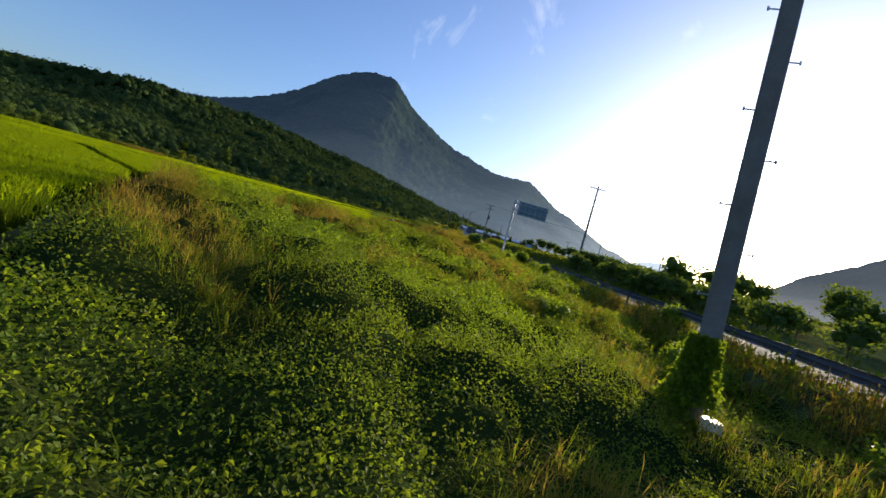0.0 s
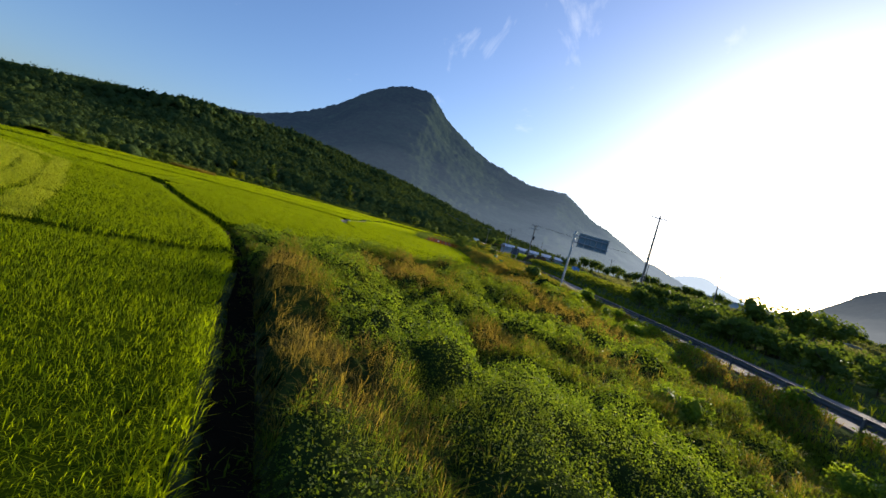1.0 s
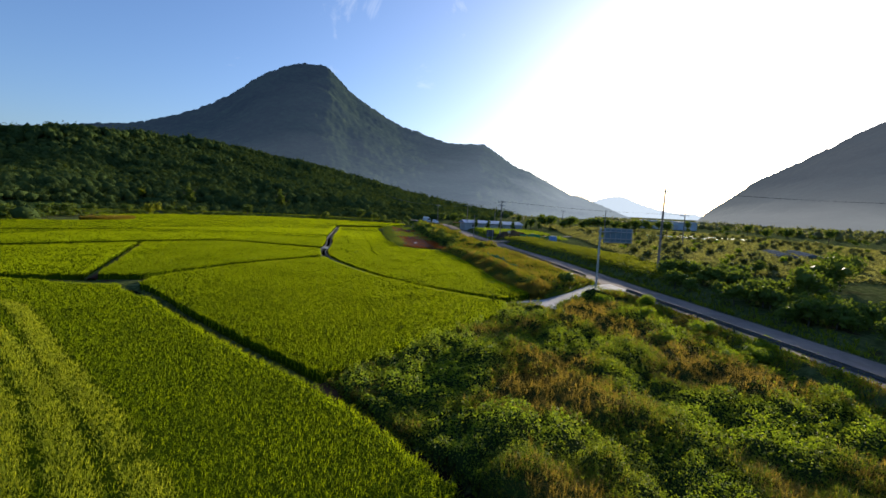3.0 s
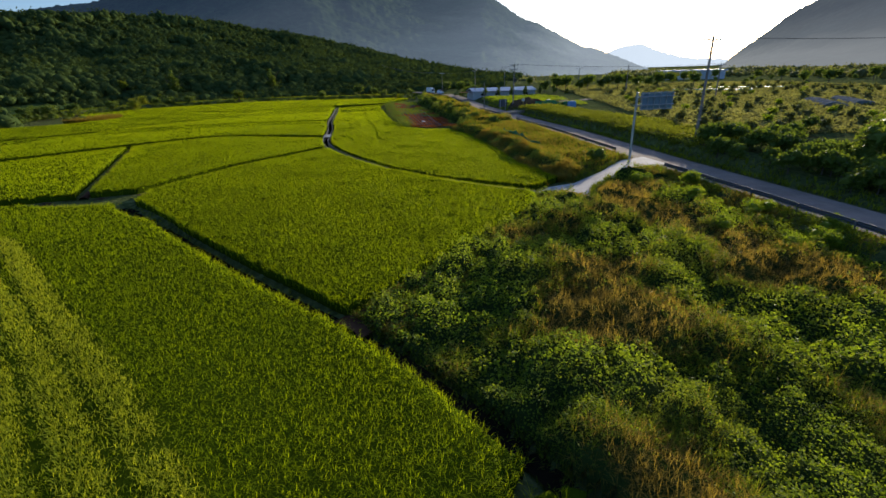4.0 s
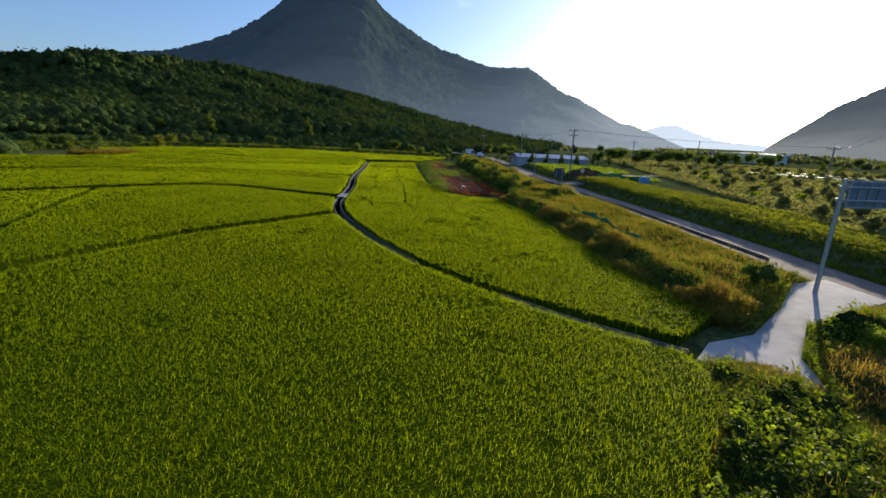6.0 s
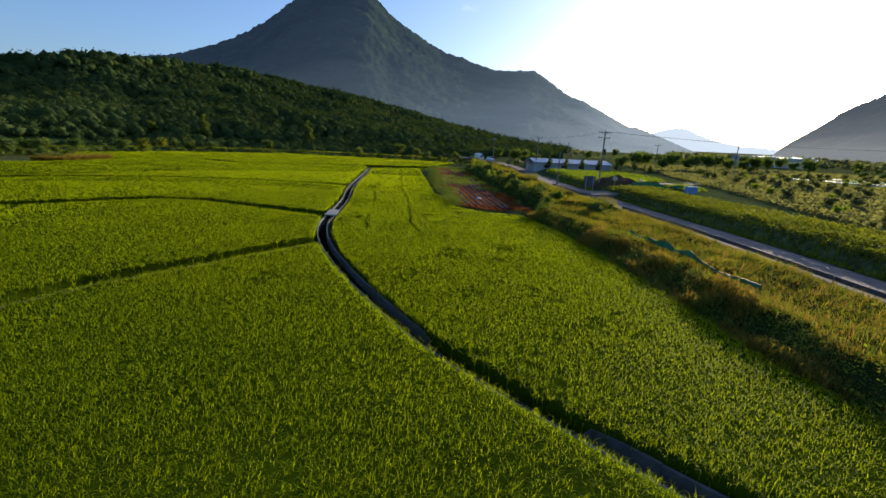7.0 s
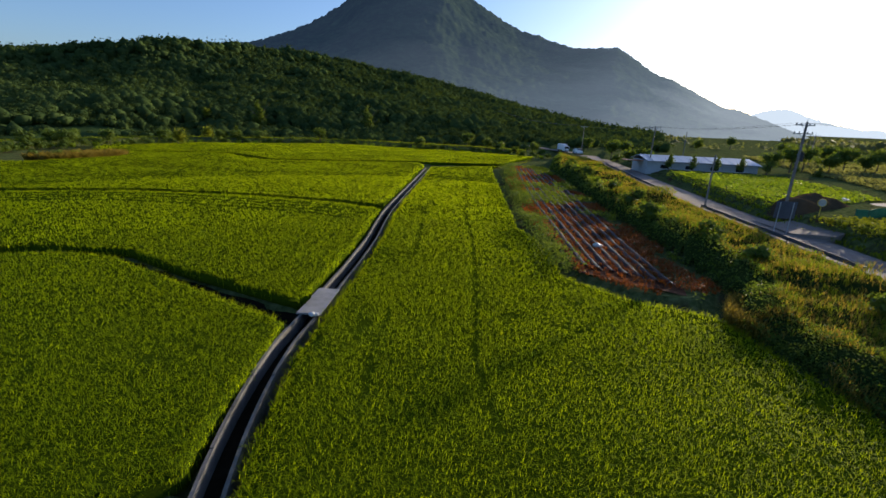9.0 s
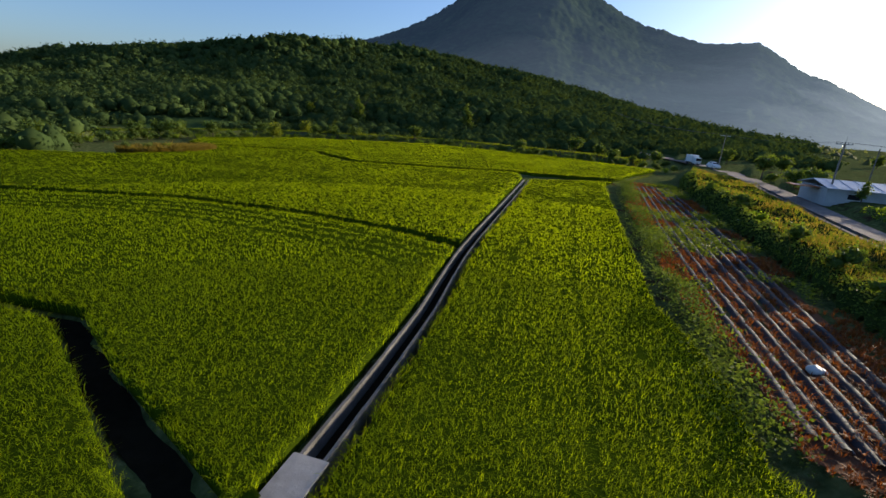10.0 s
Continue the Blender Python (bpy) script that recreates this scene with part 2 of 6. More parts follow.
def extrude_poly(pts, z0, z1):
    """A prism over a flat outline."""
    bm = bmesh.new()
    lo = [bm.verts.new((x, y, z0)) for x, y in pts]
    hi = [bm.verts.new((x, y, z1)) for x, y in pts]
    bm.faces.new(hi)
    bm.faces.new(lo[::-1])
    n = len(pts)
    for i in range(n):
        bm.faces.new((lo[i], lo[(i + 1) % n], hi[(i + 1) % n], hi[i]))
    bmesh.ops.recalc_face_normals(bm, faces=bm.faces)
    return bm


def inside(poly, x, y):
    p = np.asarray(poly, float)
    r = np.zeros(np.shape(x), bool)
    for (x0, y0), (x1, y1) in zip(p, np.roll(p, -1, 0)):
        r ^= ((y0 > y) != (y1 > y)) & (x < (x1 - x0) * (y - y0) / (y1 - y0 + 1e-12) + x0)
    return r


def line_dist(line, x, y):
    """Distance to a polyline."""
    d = np.full(np.shape(x), 1e9)
    for (x0, y0), (x1, y1) in zip(line[:-1], line[1:]):
        dx, dy = x1 - x0, y1 - y0
        t = np.clip(((x - x0) * dx + (y - y0) * dy) / (dx * dx + dy * dy + 1e-12), 0, 1)
        d = np.minimum(d, np.hypot(x - x0 - t * dx, y - y0 - t * dy))
    return d


def smooth_line(pts, gap):
    """A Catmull-Rom line through points, resampled at even gaps."""
    p = np.asarray(pts, float)
    q = np.vstack([2 * p[0] - p[1], p, 2 * p[-1] - p[-2]])
    out = []
    for i in range(1, len(q) - 2):
        for t in np.linspace(0, 1, 24, endpoint=False):
            a, b, c, d = q[i - 1 : i + 3]
            out.append(0.5 * (2 * b + (c - a) * t + (2 * a - 5 * b + 4 * c - d) * t**2 + (3 * b - a - 3 * c + d) * t**3))
    out = np.array(out + [p[-1]])
    s = np.r_[0, np.cumsum(np.hypot(*np.diff(out[:, :2], axis=0).T))]
    n = max(2, int(round(s[-1] / gap)) + 1)
    return np.stack([np.interp(np.linspace(0, s[-1], n), s, out[:, k]) for k in range(p.shape[1])], 1)


def offset_line(line, d):
    """The line moved d to its right."""
    t = np.gradient(line[:, :2], axis=0)
    t /= np.linalg.norm(t, axis=1, keepdims=True)
    o = line.copy()
    o[:, 0] += d * t[:, 1]
    o[:, 1] -= d * t[:, 0]
    return o


# ---- plan ----
ROAD_L = smooth_line([(33, -70), (31, -30), (29.5, 0), (27.6, 14), (25.6, 25), (23.0, 36), (20.4, 46), (17.8, 56), (14.6, 69), (11.3, 82), (7.2, 95), (2.4, 111), (-2.6, 127), (-8, 150), (-14, 180), (-20, 204), (-30, 226), (-50, 250)], 2.0)
ROAD_W = 4.6
ROAD_R = offset_line(ROAD_L, ROAD_W)
ROAD_C = offset_line(ROAD_L, ROAD_W / 2)


def road_z(y):
    return np.interp(y, [-80, 0, 55, 100, 128, 160, 260], [0.1, 0.25, 0.35, 0.6, 0.95, 1.1, 1.4])


def road_x(y):
    return np.interp(y, ROAD_L[:, 1], ROAD_L[:, 0])


DRAIN = smooth_line([(5.2, 43.2), (1.0, 45.2), (-2.7, 47.6), (-5.1, 49.3), (-9.8, 53.1), (-15.3, 59.2), (-20.2, 65.6), (-23.4, 70.6), (-25.7, 75.6), (-27.2, 80.7), (-31.0, 93.0), (-35.8, 106.2), (-42.3, 128), (-49.0, 150.5)], 1.0)
DITCH = [(-75, 34.5), (-41, 37.2), (-30.2, 38.4), (-20.2, 31.3), (-11.4, 25.0), (-4.5, 20.5), (0.0, 16.9), (3.6, 13.3), (7.2, 8.8), (10.8, 4.5), (13.5, 0.8), (16.4, -4.8), (20.4, -40)]
CURVE = [(-27.2, 79.3), (-38, 80.6), (-44, 81.75), (-50.3, 79.2), (-56.2, 71.5), (-65.5, 56.3), (-81.5, 38)]
FIELDS = {
    "start": [(3.3, 12.8), (6.8, 8.4), (10.5, 4.1), (13.2, 0.6), (16.16, -4.9), (20, -40), (-28, -40), (-28, -26), (-7.4, 0.8), (-0.4, 6.3), (2.7, 10.6)],
    "tracks": [(2.5, 13.4), (-0.6, 16.3), (-5.0, 19.6), (-11.2, 24.0), (-19.9, 30.4), (-30.7, 37.3), (-41, 36), (-75, 33.4), (-75, -40), (-29.5, -25.5), (-8, 1.5), (-1.1, 7.1), (1.9, 11.1)],
    "middle": [(-29.6, 39.0), (-20.2, 32.3), (-11.2, 26.0), (-5.4, 21.6), (-4.3, 21.6), (-3, 23.9), (-0.5, 28.6), (3, 34.6), (5.4, 39.4), (5.0, 41.8), (-0.9, 45.4), (-5.6, 48.6), (-10.4, 52.6), (-15.8, 58.5), (-20.4, 64.3), (-22.2, 67.2), (-28.4, 54.0), (-31, 42.5)],
    "west": [(-32.5, 42.8), (-29.9, 54.5), (-23.6, 68.9), (-24.4, 71.4), (-27.0, 78.0), (-32, 78.9), (-38, 80.1), (-44, 81.2), (-47.8, 80.25), (-50.1, 78.6), (-55.8, 70.8), (-36.4, 41.2)],
    "far_west": [(-37.1, 40.6), (-56.4, 70.2), (-65, 55.6), (-81, 37.6), (-42, 38.2)],
    "arc": [(-28.4, 79.7), (-35.8, 104.4), (-42, 104.8), (-52, 103.0), (-65, 98.3), (-78, 88.6), (-97, 62), (-83, 38), (-66, 57), (-56.5, 72.0), (-50.6, 79.6), (-44, 82.15), (-38, 80.95)],
    "north_west": [(-36.7, 105.7), (-49.6, 149.3), (-52.8, 154.6), (-66.6, 144.3), (-79.3, 136.1), (-90, 139.3), (-94, 142), (-113, 128), (-103, 118), (-103, 108), (-113, 96), (-98, 63.2), (-78.6, 89.4), (-65, 99.1), (-52, 103.8), (-42, 105.6)],
    "far": [(-94, 143.5), (-90, 141.6), (-79.3, 138.6), (-66.6, 146.8), (-53.2, 157.0), (-50, 156.6), (-36.8, 165.6), (-34, 196), (-57, 200), (-99, 193), (-124, 162), (-128, 137), (-119, 128), (-114, 129)],
    "east": [(5.4, 44.6), (8.0, 47.6), (4.6, 55), (2.6, 63), (0, 72), (-3, 81), (-6.6, 88.4), (-11, 88.9), (-15.2, 91.4), (-17, 98), (-20.6, 104), (-30.4, 136), (-37.2, 159), (-36.8, 163.8), (-48.4, 151.5), (-41.4, 128), (-34.9, 105.8), (-30.0, 92.6), (-26.1, 80.2), (-24.6, 75.0), (-22.2, 69.8), (-19.2, 64.9), (-14.3, 58.4), (-9, 52.4), (-4.3, 48.8), (0.8, 46.0)],
}


def planted_up_to(poly, line, near, reach):
    """The outline drawn up to a given distance from a channel wherever it runs close to it."""
    out = []
    line = np.asarray(line, float)[:, :2]
    fine = smooth_line(line, 0.4)
    for a, b in zip(poly, poly[1:] + poly[:1]):
        a, b = np.array(a, float), np.array(b, float)
        pair = line_dist(fine[::3], np.array([a[0], b[0]]), np.array([a[1], b[1]]))
        n_s = max(1, int(np.hypot(*(b - a)) / 2.5)) if pair.max() < reach else 1
        for k in range(n_s):
            q = a + (b - a) * k / n_s
            d = np.hypot(*(fine - q).T)
            i = int(d.argmin())
            if near < d[i] < reach:
                q = fine[i] + (q - fine[i]) * near / d[i]
            out.append((float(q[0]), float(q[1])))
    return out


for key in ("middle", "west", "arc", "north_west", "east"):
    FIELDS[key] = planted_up_to(FIELDS[key], DRAIN, 0.8 if key == "east" else 0.66, 1.7)
for key in ("start", "tracks", "middle"):
    FIELDS[key] = planted_up_to(FIELDS[key], DITCH, 0.55, 1.2)
SOIL_Z = -0.25
TIER = {"arc": 0.2, "north_west": 0.34, "far": 0.42}
RAMP = [(5.4, 42.6), (9.6, 41.0), (10.2, 44.0), (12.6, 48.2), (19.8, 53.4), (18.6, 57.4), (15.6, 55.6), (12.4, 50.4), (9.2, 46.2), (6.6, 44.6)]
RED = [(-7.2, 90.2), (-11, 90.4), (-14.4, 92.6), (-16.2, 99), (-19.6, 106), (-29.4, 138), (-34.2, 166), (-27, 168), (-19.4, 142), (-11.2, 113), (-7.2, 100), (-5.4, 93)]


def bank_foot(y):
    """Where the roadside bank meets the paddy and the red field."""
    return np.interp(y, [47, 55, 63, 72, 81, 88.4, 93, 100, 113, 142, 168, 190], [8.4, 5.2, 3.2, 0.6, -2.4, -5.8, -4.8, -6.6, -10.6, -18.8, -26.0, -28])


def ramp_z(x, y):
    return np.interp(np.hypot(np.asarray(x) - 7, np.asarray(y) - 43), [0, 3, 16.5], [-0.02, 0.0, 0.40])


def all_fields(x, y):
    r = np.zeros(np.shape(x), bool)
    for p in FIELDS.values():
        r |= inside(p, x, y)
    return r


def ground_z(x, y):
    """Height of the bare ground."""
    x, y = np.asarray(x, float), np.asarray(y, float)
    z = np.full(x.shape, SOIL_Z)
    for key, rise in TIER.items():
        z = z + rise * inside(FIELDS[key], x, y)
    # weedy hollow between the paddies and the road
    xr = road_x(y)
    side = x - xr
    hollow = 0.05 * np.maximum(0, x - 6) * step(y, -14, 8) * (1 - 0.75 * step(y, 24, 46))
    weedy = step(line_dist(DITCH[4:], x, y), 0.6, 3) * (side < 0) * (y < 50) * (x > 0.8 * (y - 24) - 8)
    z = z - weedy * hollow
    # bank that carries the road
    rz = road_z(y)
    bank = step(side, -3.2, -0.9)
    lo = bank_foot(y)
    bank = np.where(y > 48, step(x, lo + 0.1, lo + 2.6), bank)
    z = z + (rz + np.where((y > 52) & (side < -1.2), 0.2, 0.0) - z) * bank
    # east of the road: shallow ditch, then a terrace
    east = side - ROAD_W
    terrace = rz + 0.9 * step(y, 40, 62) + 0.25
    z = np.where(east > 0.4, rz - 0.25 * step(east, 0.4, 1.2) + (terrace - rz + 0.25) * step(east, 1.6, 3.4), z)
    z = np.where((side > -0.9) & (east < 0.4), rz - 0.05, z)
    # red field lies a little above the rice
    z = np.where(inside(RED, x, y), 0.25, z)
    on_ramp = inside(RAMP, x, y) | (line_dist(RAMP + RAMP[:1], x, y) < 0.45)
    z = np.where(on_ramp, ramp_z(x, y) - 0.12, z)
    # earth ditch
    z = z - 0.5 * (1 - step(line_dist(DITCH, x, y), 0.3, 0.8))
    z = z - 0.45 * (1 - step(line_dist(CURVE, x, y), 0.35, 0.8))
    # channel bed of the concrete drain
    z = z - 0.75 * (1 - step(line_dist(DRAIN, x, y), 0.5, 0.9))
    # roughness away from paddies and road
    rough = step(np.abs(side - ROAD_W / 2), 3, 6)
    z = z + rough * 0.12 * lattice(x, y, 2.3, 3) * (~all_fields(x, y))
    # the valley floor rises gently in the far distance
    far = np.hypot(x + 10, y - 60)
    z = z + np.where(far > 260, (far - 260) * 0.004, 0)
    return z


# ---- ground: one sheet to the horizon ----
def axis(lo, hi, fine, reach, growth=1.14):
    a = list(np.arange(lo, hi + fine / 2, fine))
    g, up, dn = fine, [hi], [lo]
    while up[-1] < reach:
        g *= growth
        up.append(up[-1] + g)
    g = fine
    while dn[-1] > -reach:
        g *= growth
        dn.append(dn[-1] - g)
    return np.array(dn[:0:-1] + a + up[1:])


gx, gy = axis(-42, 34, 0.55, 4200), axis(-10, 110, 0.55, 4200)
X, Y = np.meshgrid(gx, gy)
Z = ground_z(X.ravel(), Y.ravel())
idx = np.arange(X.size).reshape(X.shape)
quads = np.stack([idx[:-1, :-1], idx[:-1, 1:], idx[1:, 1:], idx[1:, :-1]], -1).reshape(-1, 4)
M_GROUND, gn, gl, gout = nodes("ground_cover")
gp = gn.new("ShaderNodeBsdfPrincipled")
gp.inputs["Roughness"].default_value = 0.95
gp.inputs["Specular IOR Level"].default_value = 0.0
g_green = ramp(gn, gl, noise_tex(gn, gl, 1.8, 6), [(0.3, (0.04, 0.052, 0.018)), (0.5, (0.085, 0.105, 0.034)), (0.7, (0.14, 0.155, 0.06))])
g_soil = ramp(gn, gl, noise_tex(gn, gl, 3.0, 6), [(0.3, (0.035, 0.022, 0.013)), (0.7, (0.085, 0.05, 0.03))])
g_mask = ramp(gn, gl, noise_tex(gn, gl, 0.35, 4), [(0.56, (0, 0, 0)), (0.7, (1, 1, 1))])
gl.new(mixc(gn, gl, g_mask, g_green, g_soil), gp.inputs["Base Color"])
gb = gn.new("ShaderNodeBump")
gb.inputs["Strength"].default_value, gb.inputs["Distance"].default_value = 0.8, 0.15
gl.new(noise_tex(gn, gl, 4.0, 6), gb.inputs["Height"])
gl.new(gb.outputs[0], gp.inputs["Normal"])
gl.new(gp.outputs[0], gout.inputs[0])
thing("ground", np.c_[X.ravel(), Y.ravel(), Z], quads, M_GROUND, "dark soil and low green growth of the valley floor", "ground", kind="structure", smooth=True)

# ---- road ----
def strip(line_a, line_b, z_of, z_off):
    n = len(line_a)
    v = np.vstack([np.c_[line_a[:, :2], z_of(line_a[:, 1]) + z_off], np.c_[line_b[:, :2], z_of(line_b[:, 1]) + z_off]])
    i = np.arange(n - 1)
    return v, np.stack([i, n + i, n + i + 1, i + 1], -1)


road_fine = smooth_line(ROAD_L[:, :2], 1.0)
v, f = strip(road_fine, offset_line(road_fine, ROAD_W), road_z, 0.03)
n = len(road_fine)
v = np.vstack([v, v - (0, 0, 0.25)])
i = np.arange(n - 1)
f = np.vstack([f, np.stack([2 * n + i, i, i + 1, 2 * n + i + 1], -1), np.stack([n + i, 3 * n + i, 3 * n + i + 1, n + i + 1], -1)])
thing("road", v, f, M_ASPHALT, "narrow sun-bleached asphalt country road", "road", kind="structure")

# ---- distance: wooded ridges ----
HUB = (-5.0, 40.0, 9.5)


def ridge(name, az, el, r0, r1, base, mat, label, rough, az_n, r_n, seed, power=1.0, beyond=1.25, fold=0.0):
    """A hillside round the valley: rises from r0 to a crest at r1, whose height over the eye follows the outline."""


    def spurs(x, y):
        """Side ridges and gullies, relative to the height."""
        g = lattice(x, y, r1 * 0.16, seed + 1) * 0.12 + lattice(x, y, r1 * 0.06, seed + 2) * 0.05
        return g + fold * (0.3 - 0.6 * np.abs(lattice(x + 0.3 * y, y * 0.45, r1 * 0.13, seed + 5)) - 0.25 * np.abs(lattice(x, y, r1 * 0.05, seed + 6)))

    a = np.linspace(az[0], az[-1], az_n)
    e = smooth_line(np.c_[az, el], (az[-1] - az[0]) / az_n)
    crest = np.interp(a, e[:, 0], e[:, 1])
    s = np.linspace(0, beyond, r_n)
    A, S = np.meshgrid(a, s)
    R = r0 + (r1 - r0) * S
    wob = 1 + 0.06 * lattice(A, A * 0, 9, seed)
    R = R * wob
    top = HUB[2] + (r0 + (r1 - r0)) * wob * np.tan(np.radians(crest))[None, :]
    prof = np.where(S <= 1, np.clip(S, 0, 1) ** power, 1 - 0.9 * (S - 1))
    px, py = HUB[0] + R * np.sin(np.radians(A)), HUB[1] + R * np.cos(np.radians(A))
    spur = spurs(px, py)
    h = base + (top - base) * prof * (1 + spur * np.clip(S, 0, 1) * np.clip(1 - S, 0, 1) * 3)
    h = h + rough * (lattice(px, py, 9, seed + 3) + 0.7 * lattice(px, py, 5, seed + 4)) * np.clip(S * 6, 0, 1)
    ii = np.arange(A.size).reshape(A.shape)
    q = np.stack([ii[:-1, :-1], ii[:-1, 1:], ii[1:, 1:], ii[1:, :-1]], -1).reshape(-1, 4)
    thing(name, np.c_[px.ravel(), py.ravel(), h.ravel()], q, mat, label, "mountain", kind="structure", smooth=True)

    def height(x, y):
        aa = np.degrees(np.arctan2(x - HUB[0], y - HUB[1]))
        rr = np.hypot(x - HUB[0], y - HUB[1])
        ss = np.clip((rr / (1 + 0.06 * lattice(aa, aa * 0, 9, seed)) - r0) / (r1 - r0), 0, beyond)
        c = np.interp(aa, e[:, 0], e[:, 1])
        tt = HUB[2] + r1 * np.tan(np.radians(c)) * (1 + 0.06 * lattice(aa, aa * 0, 9, seed))
        pp = np.where(ss <= 1, ss**power, 1 - 0.9 * (ss - 1))
        sp = spurs(x, y)
        return base + (tt - base) * pp * (1 + sp * np.clip(ss, 0, 1) * np.clip(1 - ss, 0, 1) * 3)

    return height


M_HILL = solid("hill_forest", [(0.024, 0.045, 0.016), (0.045, 0.075, 0.024), (0.07, 0.105, 0.032)], 0.12, 0.9, bump=1.0, bump_scale=0.3, big=0.01, spec=0.0)


def distant(name, stops, scale, haze_glow, x0, x1, z1, low):
    """A far wooded slope with haze painted as emission, thicker along x and towards the valley floor."""
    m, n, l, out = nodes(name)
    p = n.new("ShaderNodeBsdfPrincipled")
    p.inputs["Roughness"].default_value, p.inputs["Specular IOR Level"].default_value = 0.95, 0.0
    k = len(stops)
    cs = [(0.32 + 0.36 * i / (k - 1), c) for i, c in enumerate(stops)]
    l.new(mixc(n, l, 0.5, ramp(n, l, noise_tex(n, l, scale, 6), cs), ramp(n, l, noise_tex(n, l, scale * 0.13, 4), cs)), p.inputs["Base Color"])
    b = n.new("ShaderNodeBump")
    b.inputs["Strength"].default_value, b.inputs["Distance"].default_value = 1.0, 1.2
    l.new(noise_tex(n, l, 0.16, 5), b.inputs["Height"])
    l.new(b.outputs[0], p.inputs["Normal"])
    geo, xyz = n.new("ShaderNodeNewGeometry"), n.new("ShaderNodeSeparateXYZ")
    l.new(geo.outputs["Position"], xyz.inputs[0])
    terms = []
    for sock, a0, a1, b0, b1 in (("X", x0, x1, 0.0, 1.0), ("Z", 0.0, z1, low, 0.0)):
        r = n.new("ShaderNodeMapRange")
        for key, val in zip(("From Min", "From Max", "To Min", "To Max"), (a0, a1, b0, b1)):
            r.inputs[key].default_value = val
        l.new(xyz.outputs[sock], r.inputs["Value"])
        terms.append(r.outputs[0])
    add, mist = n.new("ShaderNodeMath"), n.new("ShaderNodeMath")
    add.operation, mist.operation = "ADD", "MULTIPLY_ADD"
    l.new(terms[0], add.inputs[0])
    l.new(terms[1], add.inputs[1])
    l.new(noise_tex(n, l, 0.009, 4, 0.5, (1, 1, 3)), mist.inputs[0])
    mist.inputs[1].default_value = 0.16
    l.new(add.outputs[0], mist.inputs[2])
    # the haze ramp feeds the emission, so the slope itself glows
    l.new(ramp(n, l, mist.outputs[0], haze_glow), p.inputs["Emission Color"])
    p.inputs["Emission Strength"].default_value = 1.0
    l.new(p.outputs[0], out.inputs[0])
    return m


HAZE_GLOW = [(0.06, (0.010, 0.017, 0.034)), (0.3, (0.017, 0.026, 0.045)), (0.55, (0.042, 0.057, 0.08)), (0.78, (0.082, 0.106, 0.14)), (1.0, (0.21, 0.245, 0.29))]
M_MOUNT = distant("far_mountain_forest_haze", [(0.005, 0.012, 0.008), (0.022, 0.036, 0.018), (0.055, 0.075, 0.034)], 0.07, HAZE_GLOW, -560, 420, 150, 0.2)
M_RIGHT = distant("right_mountain_forest_haze", [(0.01, 0.018, 0.014), (0.03, 0.04, 0.026), (0.06, 0.07, 0.045)], 0.06, [(0.0, (0.034, 0.041, 0.055)), (0.45, (0.05, 0.058, 0.074)), (0.8, (0.088, 0.098, 0.112)), (1.0, (0.16, 0.17, 0.18))], 2400, -1600, 120, 0.55)
# an even pale emission paints haze on the farthest ridge
M_FARM = solid("farthest_mountain_haze", [(0.04, 0.05, 0.05), (0.06, 0.07, 0.07)], 0.02, 0.95, bump=0, glow=((0.66, 0.76, 0.88), 0.72), spec=0.0)
foot = ridge("foothill", [-120, -90, -80, -76, -72, -67.5, -61, -56, -52, -49, -46, -43.5, -41, -38, -34, -29, -23, -16, -9, -2, 5, 11, 17], [0.2, 0.2, 0.4, 0.9, 1.9, 2.8, 3.9, 4.6, 5.2, 5.6, 5.9, 6.1, 6.1, 6.0, 5.7, 5.2, 4.4, 2.8, 1.2, 0.1, -0.7, -1.1, -1.2], 205, 600, -0.2, M_HILL, "dark green wooded foothill behind the paddies", 1.2, 460, 90, 11, 0.85, fold=1.0)
ridge("mountain", [-100, -86, -76, -70, -63, -57, -50, -45, -42, -39, -35, -32, -29, -27.2, -25.4, -23, -21.3, -20, -18.6, -17.3, -15.3, -12, -9.7, -6, -2, -0.6, 3.2, 5.4, 10, 12, 17.4, 19, 22], [0, 0.2, 1.0, 2.0, 3.4, 4.4, 5.6, 6.6, 7.1, 8.1, 9.9, 11.8, 14.1, 15.1, 15.9, 16.3, 16.2, 15.2, 13.9, 13.0, 11.9, 10.2, 9.6, 8.5, 8.3, 8.2, 5.8, 5.0, 2.6, 2.1, 0.0, -0.7, -1.2], 500, 1400, 0, M_MOUNT, "steep wooded mountain with blue haze in its glow", 2.6, 760, 90, 23, 1.05, fold=0.4)
ridge("mountain_east", [24, 25.5, 28, 30, 34, 38, 42, 50, 62, 80], [-1, 0.9, 3.0, 4.7, 6.9, 9.4, 11.0, 12, 9, 5], 900, 1700, 0, M_RIGHT, "grey wooded mountain across the valley, haze in its glow", 3.0, 300, 60, 31, 0.9)
ridge("mountain_far", [8, 11, 13.5, 16, 18.5, 21, 24, 28, 34], [0.3, 1.0, 2.0, 2.5, 1.6, 0.9, 0.7, 0.5, 0.3], 2400, 3300, 0, M_FARM, "pale distant ridge in the valley gap", 6.0, 120, 12, 41, 0.9)

